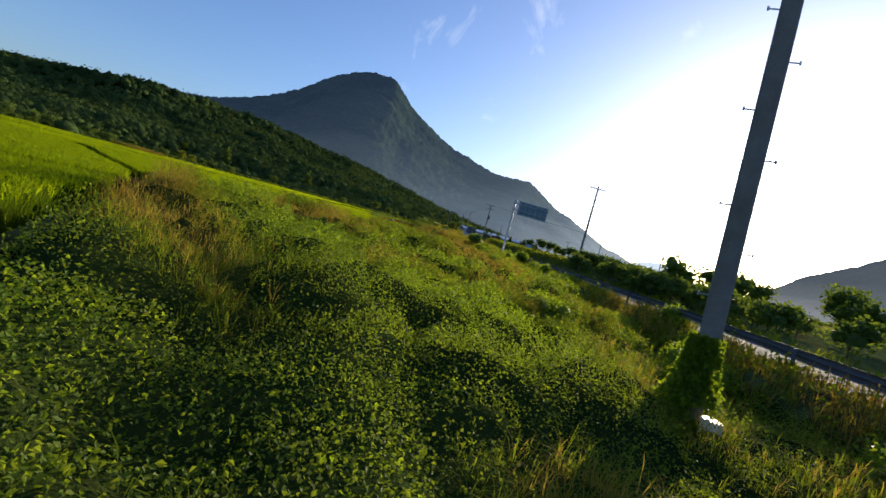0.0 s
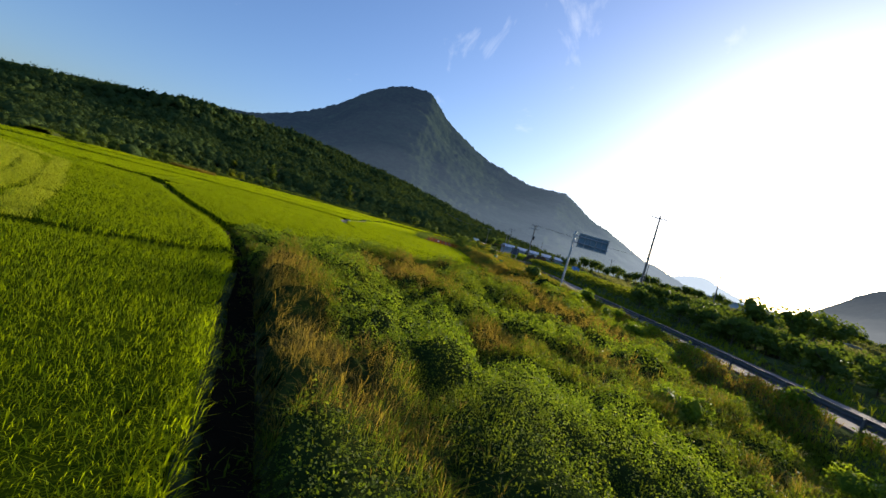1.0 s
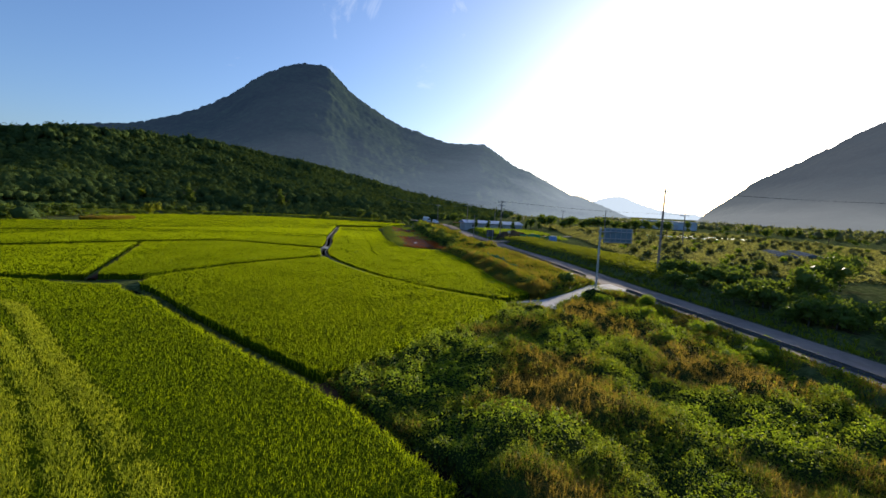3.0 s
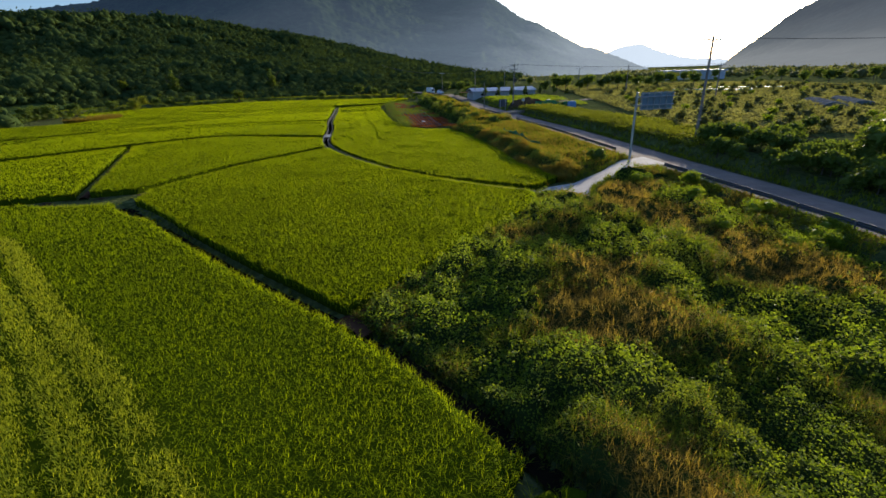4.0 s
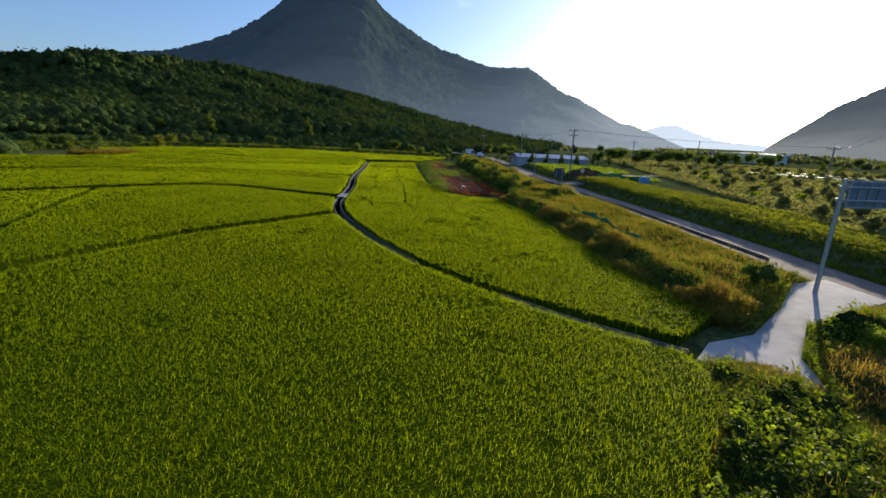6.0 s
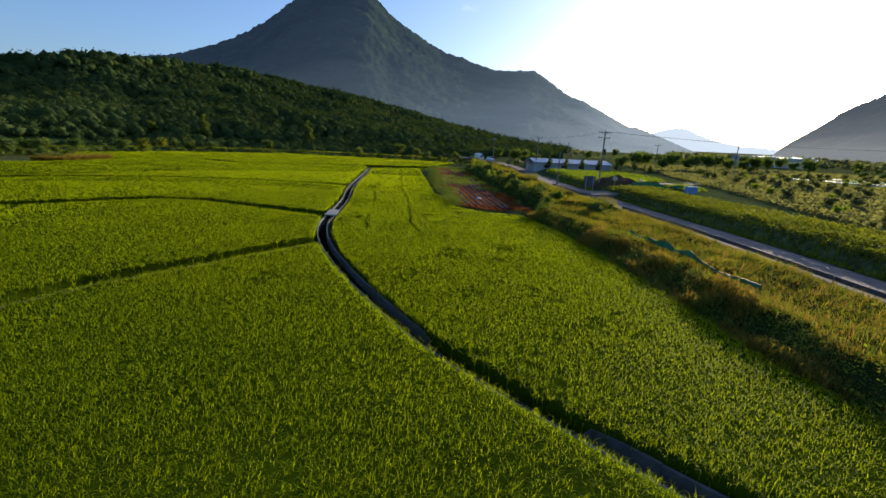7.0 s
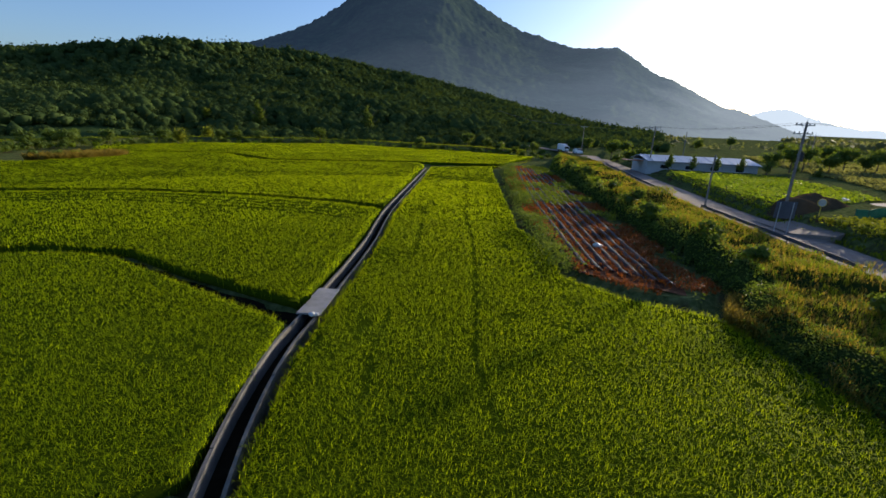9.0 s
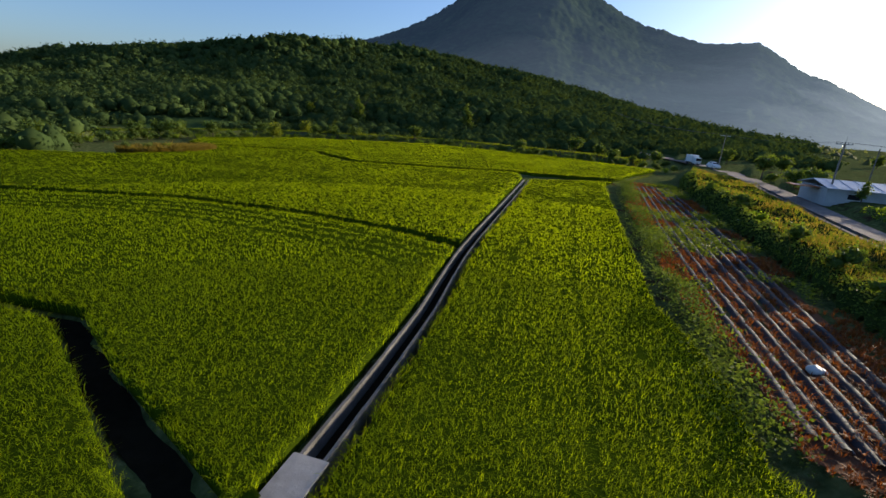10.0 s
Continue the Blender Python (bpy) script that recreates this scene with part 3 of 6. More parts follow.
# ---- leaf and blade clouds ----
def blades(pts, n, h, lean, width, mat, name, label, category="", parent=None, kind="stuff", h_var=0.25, base=0.0, far=False, jit=0.0):
    """Tufts of n bent blades at every point."""
    p = np.repeat(np.asarray(pts, float), n, 0)
    k = len(p)
    hh = h * (1 + h_var * rng.standard_normal(k)).clip(0.4, 1.8)
    az = rng.uniform(0, 2 * np.pi, k)
    d = np.stack([np.cos(az), np.sin(az), np.zeros(k)], 1)
    w = np.stack([-np.sin(az), np.cos(az), np.zeros(k)], 1) * (width * rng.uniform(0.6, 1.3, k))[:, None]
    out = lean * rng.uniform(0.3, 1.3, k)[:, None] * hh[:, None]
    up = np.array([[0, 0, 1.0]])
    root = p + d * 0.03 + up * base
    if jit:
        root = root + np.c_[rng.normal(0, jit, (k, 2)), np.zeros(k)]
    mid = root + d * out * 0.35 + up * hh[:, None] * 0.62
    tip = root + d * out * 1.15 + up * (hh * rng.uniform(0.6, 1.0, k))[:, None]
    if far:
        v = np.stack([root - w / 2, tip, root + w / 2], 1).reshape(-1, 3)
        return thing(name, v, np.arange(3 * k).reshape(-1, 3), mat, label, category, kind=kind, parent=parent)
    v = np.stack([root, mid - w / 2, tip, mid + w / 2], 1).reshape(-1, 3)
    return thing(name, v, np.arange(4 * k).reshape(-1, 4), mat, label, category, kind=kind, parent=parent)


def leaves(pts, size, mat, name, label, category="", parent=None, kind="stuff", flat=0.6, spread=0.0):
    """Single leaves, each a bent diamond, turned at random and facing mostly upwards."""
    p = np.asarray(pts, float)
    k = len(p)
    if spread:
        p = p + rng.standard_normal((k, 3)) * spread
    nrm = rng.standard_normal((k, 3)) * (1 - flat)
    nrm[:, 2] = np.abs(nrm[:, 2]) + flat
    nrm /= np.linalg.norm(nrm, axis=1, keepdims=True)
    a = np.cross(nrm, rng.standard_normal((k, 3)))
    a /= np.linalg.norm(a, axis=1, keepdims=True) + 1e-9
    b = np.cross(nrm, a)
    s = (size * rng.uniform(0.55, 1.35, k))[:, None]
    v = np.stack([p - a * s * 0.5, p + b * s * 0.36 + nrm * s * 0.1, p + a * s * 0.55 - nrm * s * 0.08, p - b * s * 0.36 + nrm * s * 0.1], 1).reshape(-1, 3)
    return thing(name, v, np.arange(4 * k).reshape(-1, 4), mat, label, category, kind=kind, parent=parent)


def path_dist(x, y):
    return line_dist([(19, -3), (10, -1.5), (1.9, 1.8), (0, 13), (-1.7, 20), (-6, 35.5), (-11.4, 55), (-15.5, 68), (-19, 75)], x, y)


# ---- paddies: a canopy sheet and rows of rice tufts in each ----
TRACKS = [smooth_line([(-43, 28.2), (-34, 26.6), (-29.5, 25.2), (-20, 19.7), (-13.4, 15.3), (-8.6, 11.6), (-5, 8.4), (-2, 6)], 1.0), smooth_line([(-46, 30.0), (-38, 29.8), (-32.4, 28.6), (-29.0, 27.5), (-19.5, 20.9), (-12.3, 16.1), (-7.5, 12.6), (-5.4, 10.9), (0, 7)], 1.0),
          smooth_line([(-40, 26.5), (-30, 24.0), (-20.6, 18.5), (-14.6, 14.5), (-9.8, 10.7), (-4, 5.5)], 1.0)]
ROW_TURN = {"start": 0.6, "tracks": 0.62, "middle": 1.9, "west": 1.75, "east": 1.87, "arc": 1.9, "north_west": 1.9, "far": 1.2, "far_west": 0.7}


def paddy(key, poly):
    p = np.asarray(poly, float)
    lo, hi = p.min(0), p.max(0)
    c, s = math.cos(ROW_TURN[key]), math.sin(ROW_TURN[key])
    r = np.hypot(*(hi - lo)) / 2
    mid = (lo + hi) / 2
    out, out_l = [], []
    soil = SOIL_Z + TIER.get(key, 0.0)
    finest = ((0.24, 0.16, 0, 9, 11, 0.012, 0.22), (0.27, 0.18, 9, 15, 9, 0.016, 0.24)) if key == "start" else ((0.29, 0.18, 0, 15, 9, 0.016, 0.24),)
    for gap_r, gap_t, d0, d1, n_b, wid, hgt in finest + ((0.30, 0.23, 15, 30, 7, 0.025, 0.26), (0.34, 0.32, 30, 60, 6, 0.038, 0.31), (0.46, 0.46, 60, 400, 7, 0.06, 0.31)):
        u, t = np.meshgrid(np.arange(-r, r, gap_r), np.arange(-r, r, gap_t))
        loose = 0.12 if d0 < 15 else (0.2 if d0 < 30 else 0.5)
        u, t = u.ravel() + rng.normal(0, gap_r * loose, u.size), t.ravel() + rng.normal(0, gap_t * (loose + 0.14), u.size)
        x, y = mid[0] + u * c - t * s, mid[1] + u * s + t * c
        d = path_dist(x, y)
        ok = (d >= d0) & (d < d1) & (y > -30)
        x, y = x[ok], y[ok]
        ok = inside(poly, x, y) & (line_dist(np.vstack([p, p[:1]]), x, y) > 0.12)
        x, y = x[ok], y[ok]
        if not len(x):
            continue
        thin = lattice(x, y, 1.3, 5) * 0.6 + lattice(x, y, 4.0, 6) * 0.4 + rng.uniform(-0.4, 0.4, len(x))
        ok = thin > (-0.72 if d0 < 10 else -0.9)
        pale = np.zeros(len(x), bool)
        if key == "tracks":
            dist = np.min([line_dist(t_, x, y) for t_ in TRACKS], axis=0)
            ok &= ~((dist > 0.5) & (dist < 0.66))
            pale = dist <= 0.5
        if key == "arc":
            for o in (2.6, 4.0, 5.4, 6.8):
                ok &= line_dist(offset_line(smooth_line([(-36, 105), (-42, 105), (-52, 103.3), (-65, 98.8), (-78, 89.2)], 1.0), -o), x, y) > 0.34
        if key == "east":
            for o in (4.1, 8.6):
                ok &= (line_dist(offset_line(DRAIN, o), x, y) > 0.12) | (y < 74) | (lattice(x, y, 6, 97) < -0.3)
        out.append((np.c_[x, y, np.full(len(x), soil)][ok & ~pale], n_b, hgt, wid))
        out_l.append((np.c_[x, y, np.full(len(x), soil)][ok & pale], n_b, hgt * 0.85, wid))
    field = empty("rice_paddy", pose(0, 0, 0), "yellow-green rice paddy in dense planted rows", "rice field", "rice paddies", "stuff")
    # lower canopy: a sheet whose dark green holds the shade between blades
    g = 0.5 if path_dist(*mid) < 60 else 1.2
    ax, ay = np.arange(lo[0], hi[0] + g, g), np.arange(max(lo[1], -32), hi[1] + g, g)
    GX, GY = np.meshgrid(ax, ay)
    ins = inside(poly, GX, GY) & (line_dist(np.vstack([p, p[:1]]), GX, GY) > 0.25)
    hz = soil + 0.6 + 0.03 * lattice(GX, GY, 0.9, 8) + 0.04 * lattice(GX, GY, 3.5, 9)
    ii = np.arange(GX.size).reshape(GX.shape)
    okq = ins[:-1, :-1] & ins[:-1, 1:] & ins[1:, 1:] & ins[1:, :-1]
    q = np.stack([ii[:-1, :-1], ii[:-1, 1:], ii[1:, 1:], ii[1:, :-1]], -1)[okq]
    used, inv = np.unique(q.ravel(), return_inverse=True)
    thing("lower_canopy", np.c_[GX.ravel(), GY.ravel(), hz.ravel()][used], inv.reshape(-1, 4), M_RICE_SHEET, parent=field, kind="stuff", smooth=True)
    # dense stems along the edge, their shade put into the sheet's dark colour
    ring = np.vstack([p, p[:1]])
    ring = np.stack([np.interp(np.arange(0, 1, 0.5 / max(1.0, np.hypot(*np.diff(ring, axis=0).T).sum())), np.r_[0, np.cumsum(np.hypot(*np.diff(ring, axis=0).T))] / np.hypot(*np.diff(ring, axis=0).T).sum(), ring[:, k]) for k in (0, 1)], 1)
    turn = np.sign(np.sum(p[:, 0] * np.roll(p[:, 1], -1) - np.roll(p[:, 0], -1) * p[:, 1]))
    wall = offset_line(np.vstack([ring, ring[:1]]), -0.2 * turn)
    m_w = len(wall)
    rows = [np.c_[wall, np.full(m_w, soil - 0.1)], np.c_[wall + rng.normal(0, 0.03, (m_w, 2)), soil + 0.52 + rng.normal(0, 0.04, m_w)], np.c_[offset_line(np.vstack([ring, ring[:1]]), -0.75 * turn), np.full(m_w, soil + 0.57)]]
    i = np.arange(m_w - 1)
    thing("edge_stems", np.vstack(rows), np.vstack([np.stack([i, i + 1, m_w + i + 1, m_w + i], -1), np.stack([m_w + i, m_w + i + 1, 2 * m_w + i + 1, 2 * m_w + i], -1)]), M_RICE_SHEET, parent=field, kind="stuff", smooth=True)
    for pts, n_b, hgt, wid in out:
        if len(pts):
            blades(pts, n_b, hgt, 0.95 if wid < 0.03 else 0.38, wid, M_RICE, "rice_plants", "", parent=field, base=0.74 - hgt * 0.85, h_var=0.22 if wid < 0.04 else 0.09, far=wid > 0.05, jit=0.08 if wid < 0.03 else 0.17)
    every = np.vstack([o[0] for o in out])
    rim = (line_dist(np.vstack([p, p[:1]]), every[:, 0], every[:, 1]) < 0.45)
    low = every[rim]
    blades(low, 3, 0.5, 0.3, 0.03, M_RICE, "rice_plants", "", parent=field, h_var=0.2, jit=0.05)
    blades(low, 5, 0.36, 0.55, 0.03, M_RICE, "rice_plants", "", parent=field, h_var=0.15, base=0.34, jit=0.05)
    for pts, n_b, hgt, wid in out_l:
        if len(pts):
            blades(pts, n_b * 2, hgt, 0.8, wid * 1.2, M_RICE_PALE, "flattened_rice", "pale rice bent over along a wheel track", parent=field, base=0.58, jit=0.14)


for key, poly in FIELDS.items():
    paddy(key, poly)

# ---- concrete drain between the paddies ----
def sweep(line, profile, z):
    """A closed profile of (offset, height) points swept along a line; open ends are capped by quads of a U shape."""
    t = np.gradient(line[:, :2], axis=0)
    t /= np.linalg.norm(t, axis=1, keepdims=True)
    nrm = np.c_[t[:, 1], -t[:, 0]]
    m = len(profile)
    v = np.concatenate([np.c_[line[:, :2] + nrm * o, np.full(len(line), z + h)][:, None] for o, h in profile], 1).reshape(-1, 3)
    f = []
    for a in range(len(line) - 1):
        for b in range(m):
            f.append((a * m + b, a * m + (b + 1) % m, (a + 1) * m + (b + 1) % m, (a + 1) * m + b))
    last = (len(line) - 1) * m
    for a, b, c, d in ((0, 1, 6, 7), (1, 2, 5, 6), (2, 3, 4, 5)):
        f += [(d, c, b, a), (last + a, last + b, last + c, last + d)]
    return v, np.array(f)


U_SHAPE = [(-0.48, 0.30), (-0.48, -0.85), (0.48, -0.85), (0.48, 0.30), (0.36, 0.30), (0.36, -0.7), (-0.36, -0.7), (-0.36, 0.30)]
drain = empty("drain", pose(0, 0, 0), "grey concrete irrigation drain between rice paddies", "drain", kind="structure")
dl = smooth_line(DRAIN, 0.25)
k = 8
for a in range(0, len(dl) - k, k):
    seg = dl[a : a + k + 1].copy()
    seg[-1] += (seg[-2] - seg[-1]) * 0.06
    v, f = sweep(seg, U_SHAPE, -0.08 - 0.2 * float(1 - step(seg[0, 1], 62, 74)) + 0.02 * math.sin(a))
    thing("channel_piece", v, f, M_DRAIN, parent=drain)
bed = np.c_[offset_line(dl, -0.35)[:, :2], np.full(len(dl), -0.50)], np.c_[offset_line(dl, 0.35)[:, :2], np.full(len(dl), -0.50)]
bi = np.arange(len(dl) - 1)
# near-black colour paints the shade on the drain and ditch floors
M_BED_SHADE = solid("bed_shade", [(0.010, 0.008, 0.005), (0.026, 0.02, 0.012)], 2.0, 0.95, bump=0.6, spec=0.0)
thing("shade_bed", np.vstack(bed), np.stack([bi, len(dl) + bi, len(dl) + bi + 1, bi + 1], -1), M_BED_SHADE, "near-black strip on the drain floor, painted for shade", parent=drain)
cap = dl[(dl[:, 1] > 79.0) & (dl[:, 1] < 82.6)]
v, f = sweep(cap, [(-0.62, 0.36), (-0.62, 0.28), (-0.3, 0.28), (0.3, 0.28), (0.62, 0.28), (0.62, 0.36), (0.3, 0.37), (-0.3, 0.37)], -0.05)
thing("cover_slab", v, f, M_CONC, "pale concrete slab that crosses the drain", parent=drain)

# ---- concrete ramp from the road to the paddies ----
bm = extrude_poly(RAMP, 0, 1)
for vert in bm.verts:
    vert.co.z = float(ramp_z(vert.co.x, vert.co.y)) + (0.06 if vert.co.z > 0.5 else -0.4)
me = bpy.data.meshes.new("ramp")
bmesh.ops.triangulate(bm, faces=[f for f in bm.faces if len(f.verts) > 4])
bm.to_mesh(me)
me.materials.append(M_CONC_W)
tagged(new("ramp", me), "pale dusty concrete ramp from the road down to the paddies", "ramp", kind="structure")

# ---- weeds between the paddies and the road ----
def weed_zone(x, y):
    """1 where weeds stand, fading to 0 at ditch, path, ramp and road."""
    side = x - road_x(y)
    w = step(line_dist(DITCH[4:], x, y), 0.22, 0.6) * step(-side, 1.2, 4.5) * (y < 57)
    w = w * ~all_fields(x, y)
    edge = FIELDS["middle"][4:10]
    w = w * step(line_dist(edge, x, y), 1.0, 3.0)
    w = w * step(line_dist(np.vstack([RAMP, RAMP[:1]]), x, y), 0.3, 1.0) * ~inside(RAMP, x, y)
    w = w * (x > np.interp(y, [-40, -4.8, 0.65, 4.05, 8, 12.2, 16.2, 20.3, 45, 60], [20.4, 16.4, 13.5, 10.9, 7.6, 4.3, 0.4, -4.4, 6, 12]))
    return np.where(y > 44, w * (x > np.interp(y, [44, 50, 57], [10, 14, 18])), w)


def weed_top(x, y):
    """Height of the weeds over the ground."""
    wx, wy = x + 0.5 * lattice(x, y, 1.9, 26), y + 0.5 * lattice(x, y, 1.9, 27)
    billow = 0.6 * np.abs(lattice(wx, wy, 2.6, 20)) + 0.66 * np.abs(lattice(wx, wy, 1.2, 21)) + 0.36 * np.abs(lattice(x, y, 0.6, 22))
    lump = -0.04 + billow * (1.35 + 0.6 * lattice(x, y, 5.0, 23)) + 0.12 * lattice(x, y, 0.35, 29)
    return weed_zone(x, y) * np.interp(y, [1, 8], [0.62, 1.0]) * np.clip(lump, 0.05, 1.6)


def scatter(x0, x1, y0, y1, per_m2):
    n = int((x1 - x0) * (y1 - y0) * per_m2)
    return rng.uniform(x0, x1, n), rng.uniform(y0, y1, n)


def dryness(x, y):
    """Where dry grass takes over from green creepers."""
    d = 0.55 * lattice(x, y, 5.5, 30) + 0.45 * lattice(x, y, 2.2, 31)
    for px, py, rad in ((9.3, 20.5, 3.2), (12.2, 34.5, 2.6), (7.6, 25.4, 2.4), (13.8, 13.6, 1.8), (4.5, 12.2, 1.8), (10.9, 5.2, 1.8), (8.8, 8.2, 1.7), (5.6, 19.7, 1.6), (15.3, 3.0, 1.7), (9.8, 43.0, 2.0), (3.0, 31.0, 1.8), (18.0, 27.0, 2.0)):
        d = d + 0.75 * np.exp(-(((x - px) / rad) ** 2 + ((y - py) / rad) ** 2))
    for px, py, rad in ((0.4, 22.5, 3.0), (5.2, 17.0, 2.2), (15.3, 20.6, 2.4), (10.0, 32.0, 2.0), (18.5, 6.5, 3.0)):
        d = d - 0.55 * np.exp(-(((x - px) / rad) ** 2 + ((y - py) / rad) ** 2))
    d = d + 0.06
    return d + 0.06 * (1 - step(line_dist(DITCH[5:10], x, y), 1.0, 3.0))


def leaf_points(x, y, zone, top, sink=0.45):
    w = zone(x, y)
    ok = w > 0.15
    x, y = x[ok], y[ok]
    h = top(x, y)
    z = ground_z(x, y) + h * (1 - sink * rng.uniform(0, 1, len(x)) ** 2) + rng.normal(0, 0.06, len(x)) + (rng.uniform(0, 1, len(x)) < 0.07) * rng.uniform(0, 0.28, len(x))
    return np.c_[x, y, z]


weeds = empty("weeds", pose(0, 0, 0), "tangle of green creepers and dry grass on waste ground", "weeds", kind="stuff")
gxw, gyw = np.arange(-6, 31, 0.3), np.arange(-30, 57, 0.3)
GX, GY = np.meshgrid(gxw, gyw)
wz = weed_zone(GX, GY)
okv = wz > 0.1
ii = np.arange(GX.size).reshape(GX.shape)
okq = okv[:-1, :-1] & okv[:-1, 1:] & okv[1:, 1:] & okv[1:, :-1]
q = np.stack([ii[:-1, :-1], ii[:-1, 1:], ii[1:, 1:], ii[1:, :-1]], -1)[okq]
used, inv = np.unique(q.ravel(), return_inverse=True)
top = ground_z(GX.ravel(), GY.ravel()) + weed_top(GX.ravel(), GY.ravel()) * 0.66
# very dark green, with the shade in the gaps between leaves painted in
M_UNDER = solid("shaded_undergrowth", [(0.012, 0.021, 0.006), (0.028, 0.044, 0.010), (0.055, 0.066, 0.015)], 3.0, 0.9, bump=1.0, bump_scale=12, big=0.5, spec=0.0)
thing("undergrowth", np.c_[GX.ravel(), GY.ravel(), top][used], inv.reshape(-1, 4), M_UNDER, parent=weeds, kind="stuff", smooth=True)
for x0, x1, y0, y1, dens, size in ((10, 27, -3, 9, 950, 0.046), (-2, 27, 9, 17, 380, 0.078), (4, 10, 4, 9, 400, 0.078), (-5, 27, 17, 34, 190, 0.125), (-2, 24, 34, 57, 110, 0.16), (14, 30, -28, -4, 40, 0.2)):
    x, y = scatter(x0, x1, y0, y1, dens)
    d = dryness(x, y)
    # zones that end below y 10 take more dark leaves, standing for shade
    pick = rng.uniform(-0.35, 0.35, len(x)) + (0.26 if y1 < 10 else 0.0)
    for sel, mat, nm in (((d + pick) < -0.05, M_WEED_B, "creeper_leaves"), (((d + pick) >= -0.05) & ((d + pick) < 0.4), M_WEED, "weed_leaves")):
        leaves(leaf_points(x[sel], y[sel], weed_zone, weed_top), size, mat, nm, "", parent=weeds, flat=0.36)
    x, y = scatter(x0, x1, y0, y1, dens * (0.07 if y1 < 10 else 0.2))
    d = dryness(x, y)
    for lo, hi, mat, nm in ((0.16, 0.5, M_GRASS, "green_grass"), (0.32, 9, M_DRY, "dry_grass")):
        sel = (d + rng.uniform(-0.15, 0.15, len(x)) > lo) & (d < hi)
        pts = leaf_points(x[sel], y[sel], weed_zone, weed_top, 0.8)
        pts[:, 2] -= 0.15
        blades(pts, 5, 0.26 + size, 1.0, 0.006 + size * 0.1, mat, nm, "", parent=weeds)

# grass on the west verge of the road
x, y = scatter(10, 34, -25, 57, 45)
side = x - road_x(y)
ok = (side < -0.5) & (side > -4.8) & ~inside(RAMP, x, y) & (lattice(x, y, 1.0, 58) > -0.55)
x, y = x[ok], y[ok]
pick = lattice(x, y, 2.5, 59) + rng.uniform(-0.5, 0.5, len(x))
verge = empty("verge_grass", pose(0, 0, 0), "sunlit dry and green grass on the road verge", "grass", kind="stuff")
blades(np.c_[x, y, ground_z(x, y)][pick > 0], 4, 0.5, 0.7, 0.028, M_DRY, "dry_grass", "", parent=verge)
blades(np.c_[x, y, ground_z(x, y)][pick <= 0], 4, 0.45, 0.7, 0.028, M_GRASS, "green_grass", "", parent=verge)
sel = rng.uniform(0, 1, len(x)) < 0.5
leaves(np.repeat(np.c_[x, y, ground_z(x, y) + 0.25][sel], 4, 0), 0.11, M_WEED_B, "verge_leaves", "", parent=verge, spread=0.16, flat=0.4)

# weeds that lap over the edges of the concrete ramp
k = rng.integers(0, len(RAMP), 5200)
t = rng.uniform(0, 1, len(k))[:, None]
ra_ = np.array(RAMP, float)
pts = ra_[k] * (1 - t) + ra_[(k + 1) % len(RAMP)] * t + rng.normal(0, 0.42, (len(k), 2))
ok = ~inside(RAMP, pts[:, 0], pts[:, 1]) & (pts[:, 0] - road_x(pts[:, 1]) < -0.8) & ~all_fields(pts[:, 0], pts[:, 1]) & ((pts[:, 0] > 9.4) | (pts[:, 1] < 43.5))
pts = pts[ok]
ramp_weeds = empty("ramp_weeds", pose(0, 0, 0), "weeds and grass lapping over the ramp edge", "weeds", kind="stuff")
leaves(np.c_[pts, ground_z(pts[:, 0], pts[:, 1]) + rng.uniform(0.1, 0.55, len(pts))], 0.13, M_WEED, "weed_leaves", "", parent=ramp_weeds, flat=0.35)
blades(np.c_[pts, ground_z(pts[:, 0], pts[:, 1])][::3], 4, 0.5, 0.7, 0.025, M_GRASS, "green_grass", "", parent=ramp_weeds)

# grassy strip beside the middle paddy
strip_line = smooth_line([(-4.2, 20.6), (-1.6, 24.4), (1.0, 29.2), (4.6, 35.2), (7.4, 40.6)], 0.5)
x, y = scatter(-7, 10, 18, 44, 130)
d = line_dist(strip_line, x, y)
ok = (d < 2.3) & ~all_fields(x, y) & (lattice(x, y, 0.8, 56) > -0.6) & (line_dist(DITCH, x, y) > 0.6)
pts = np.c_[x, y, ground_z(x, y)][ok]
mix = lattice(pts[:, 0], pts[:, 1], 1.4, 55) + rng.uniform(-0.4, 0.4, len(pts))
path_grass = empty("path_grass", pose(0, 0, 0), "short dry and green grass on the paddy path", "grass", kind="stuff")
blades(pts[mix > 0.0], 5, 0.36, 0.7, 0.03, M_DRY, "dry_grass", "", parent=path_grass)
blades(pts[mix <= 0.0], 5, 0.36, 0.7, 0.03, M_GRASS, "green_grass", "", parent=path_grass)
sel = lattice(pts[:, 0], pts[:, 1], 1.1, 57) > 0.2
leaves(np.repeat(pts[sel] + (0, 0, 0.2), 3, 0), 0.1, M_WEED, "path_weeds", "", parent=path_grass, spread=0.14, flat=0.4)
bund = [(DITCH[1:11], 0.5), ([(2.8, 12.6), (2.3, 10.8), (-0.7, 6.7), (-7.8, 1.2)], 0.3), (FIELDS["far"][:8], 0.6)]
pts = []
for line, wid in bund:
    s = smooth_line(line, 0.12)
    s = s[rng.uniform(0, 1, len(s)) < 0.8]
    pts.append(s[:, :2] + rng.normal(0, wid * 0.55, (len(s), 2)))
pts = np.vstack(pts)
pts = pts[~all_fields(pts[:, 0], pts[:, 1])]
blades(np.c_[pts, ground_z(pts[:, 0], pts[:, 1])], 5, 0.3, 0.7, 0.03, M_GRASS, "bund_grass", "sparse grass on the low earth bunds", "grass")

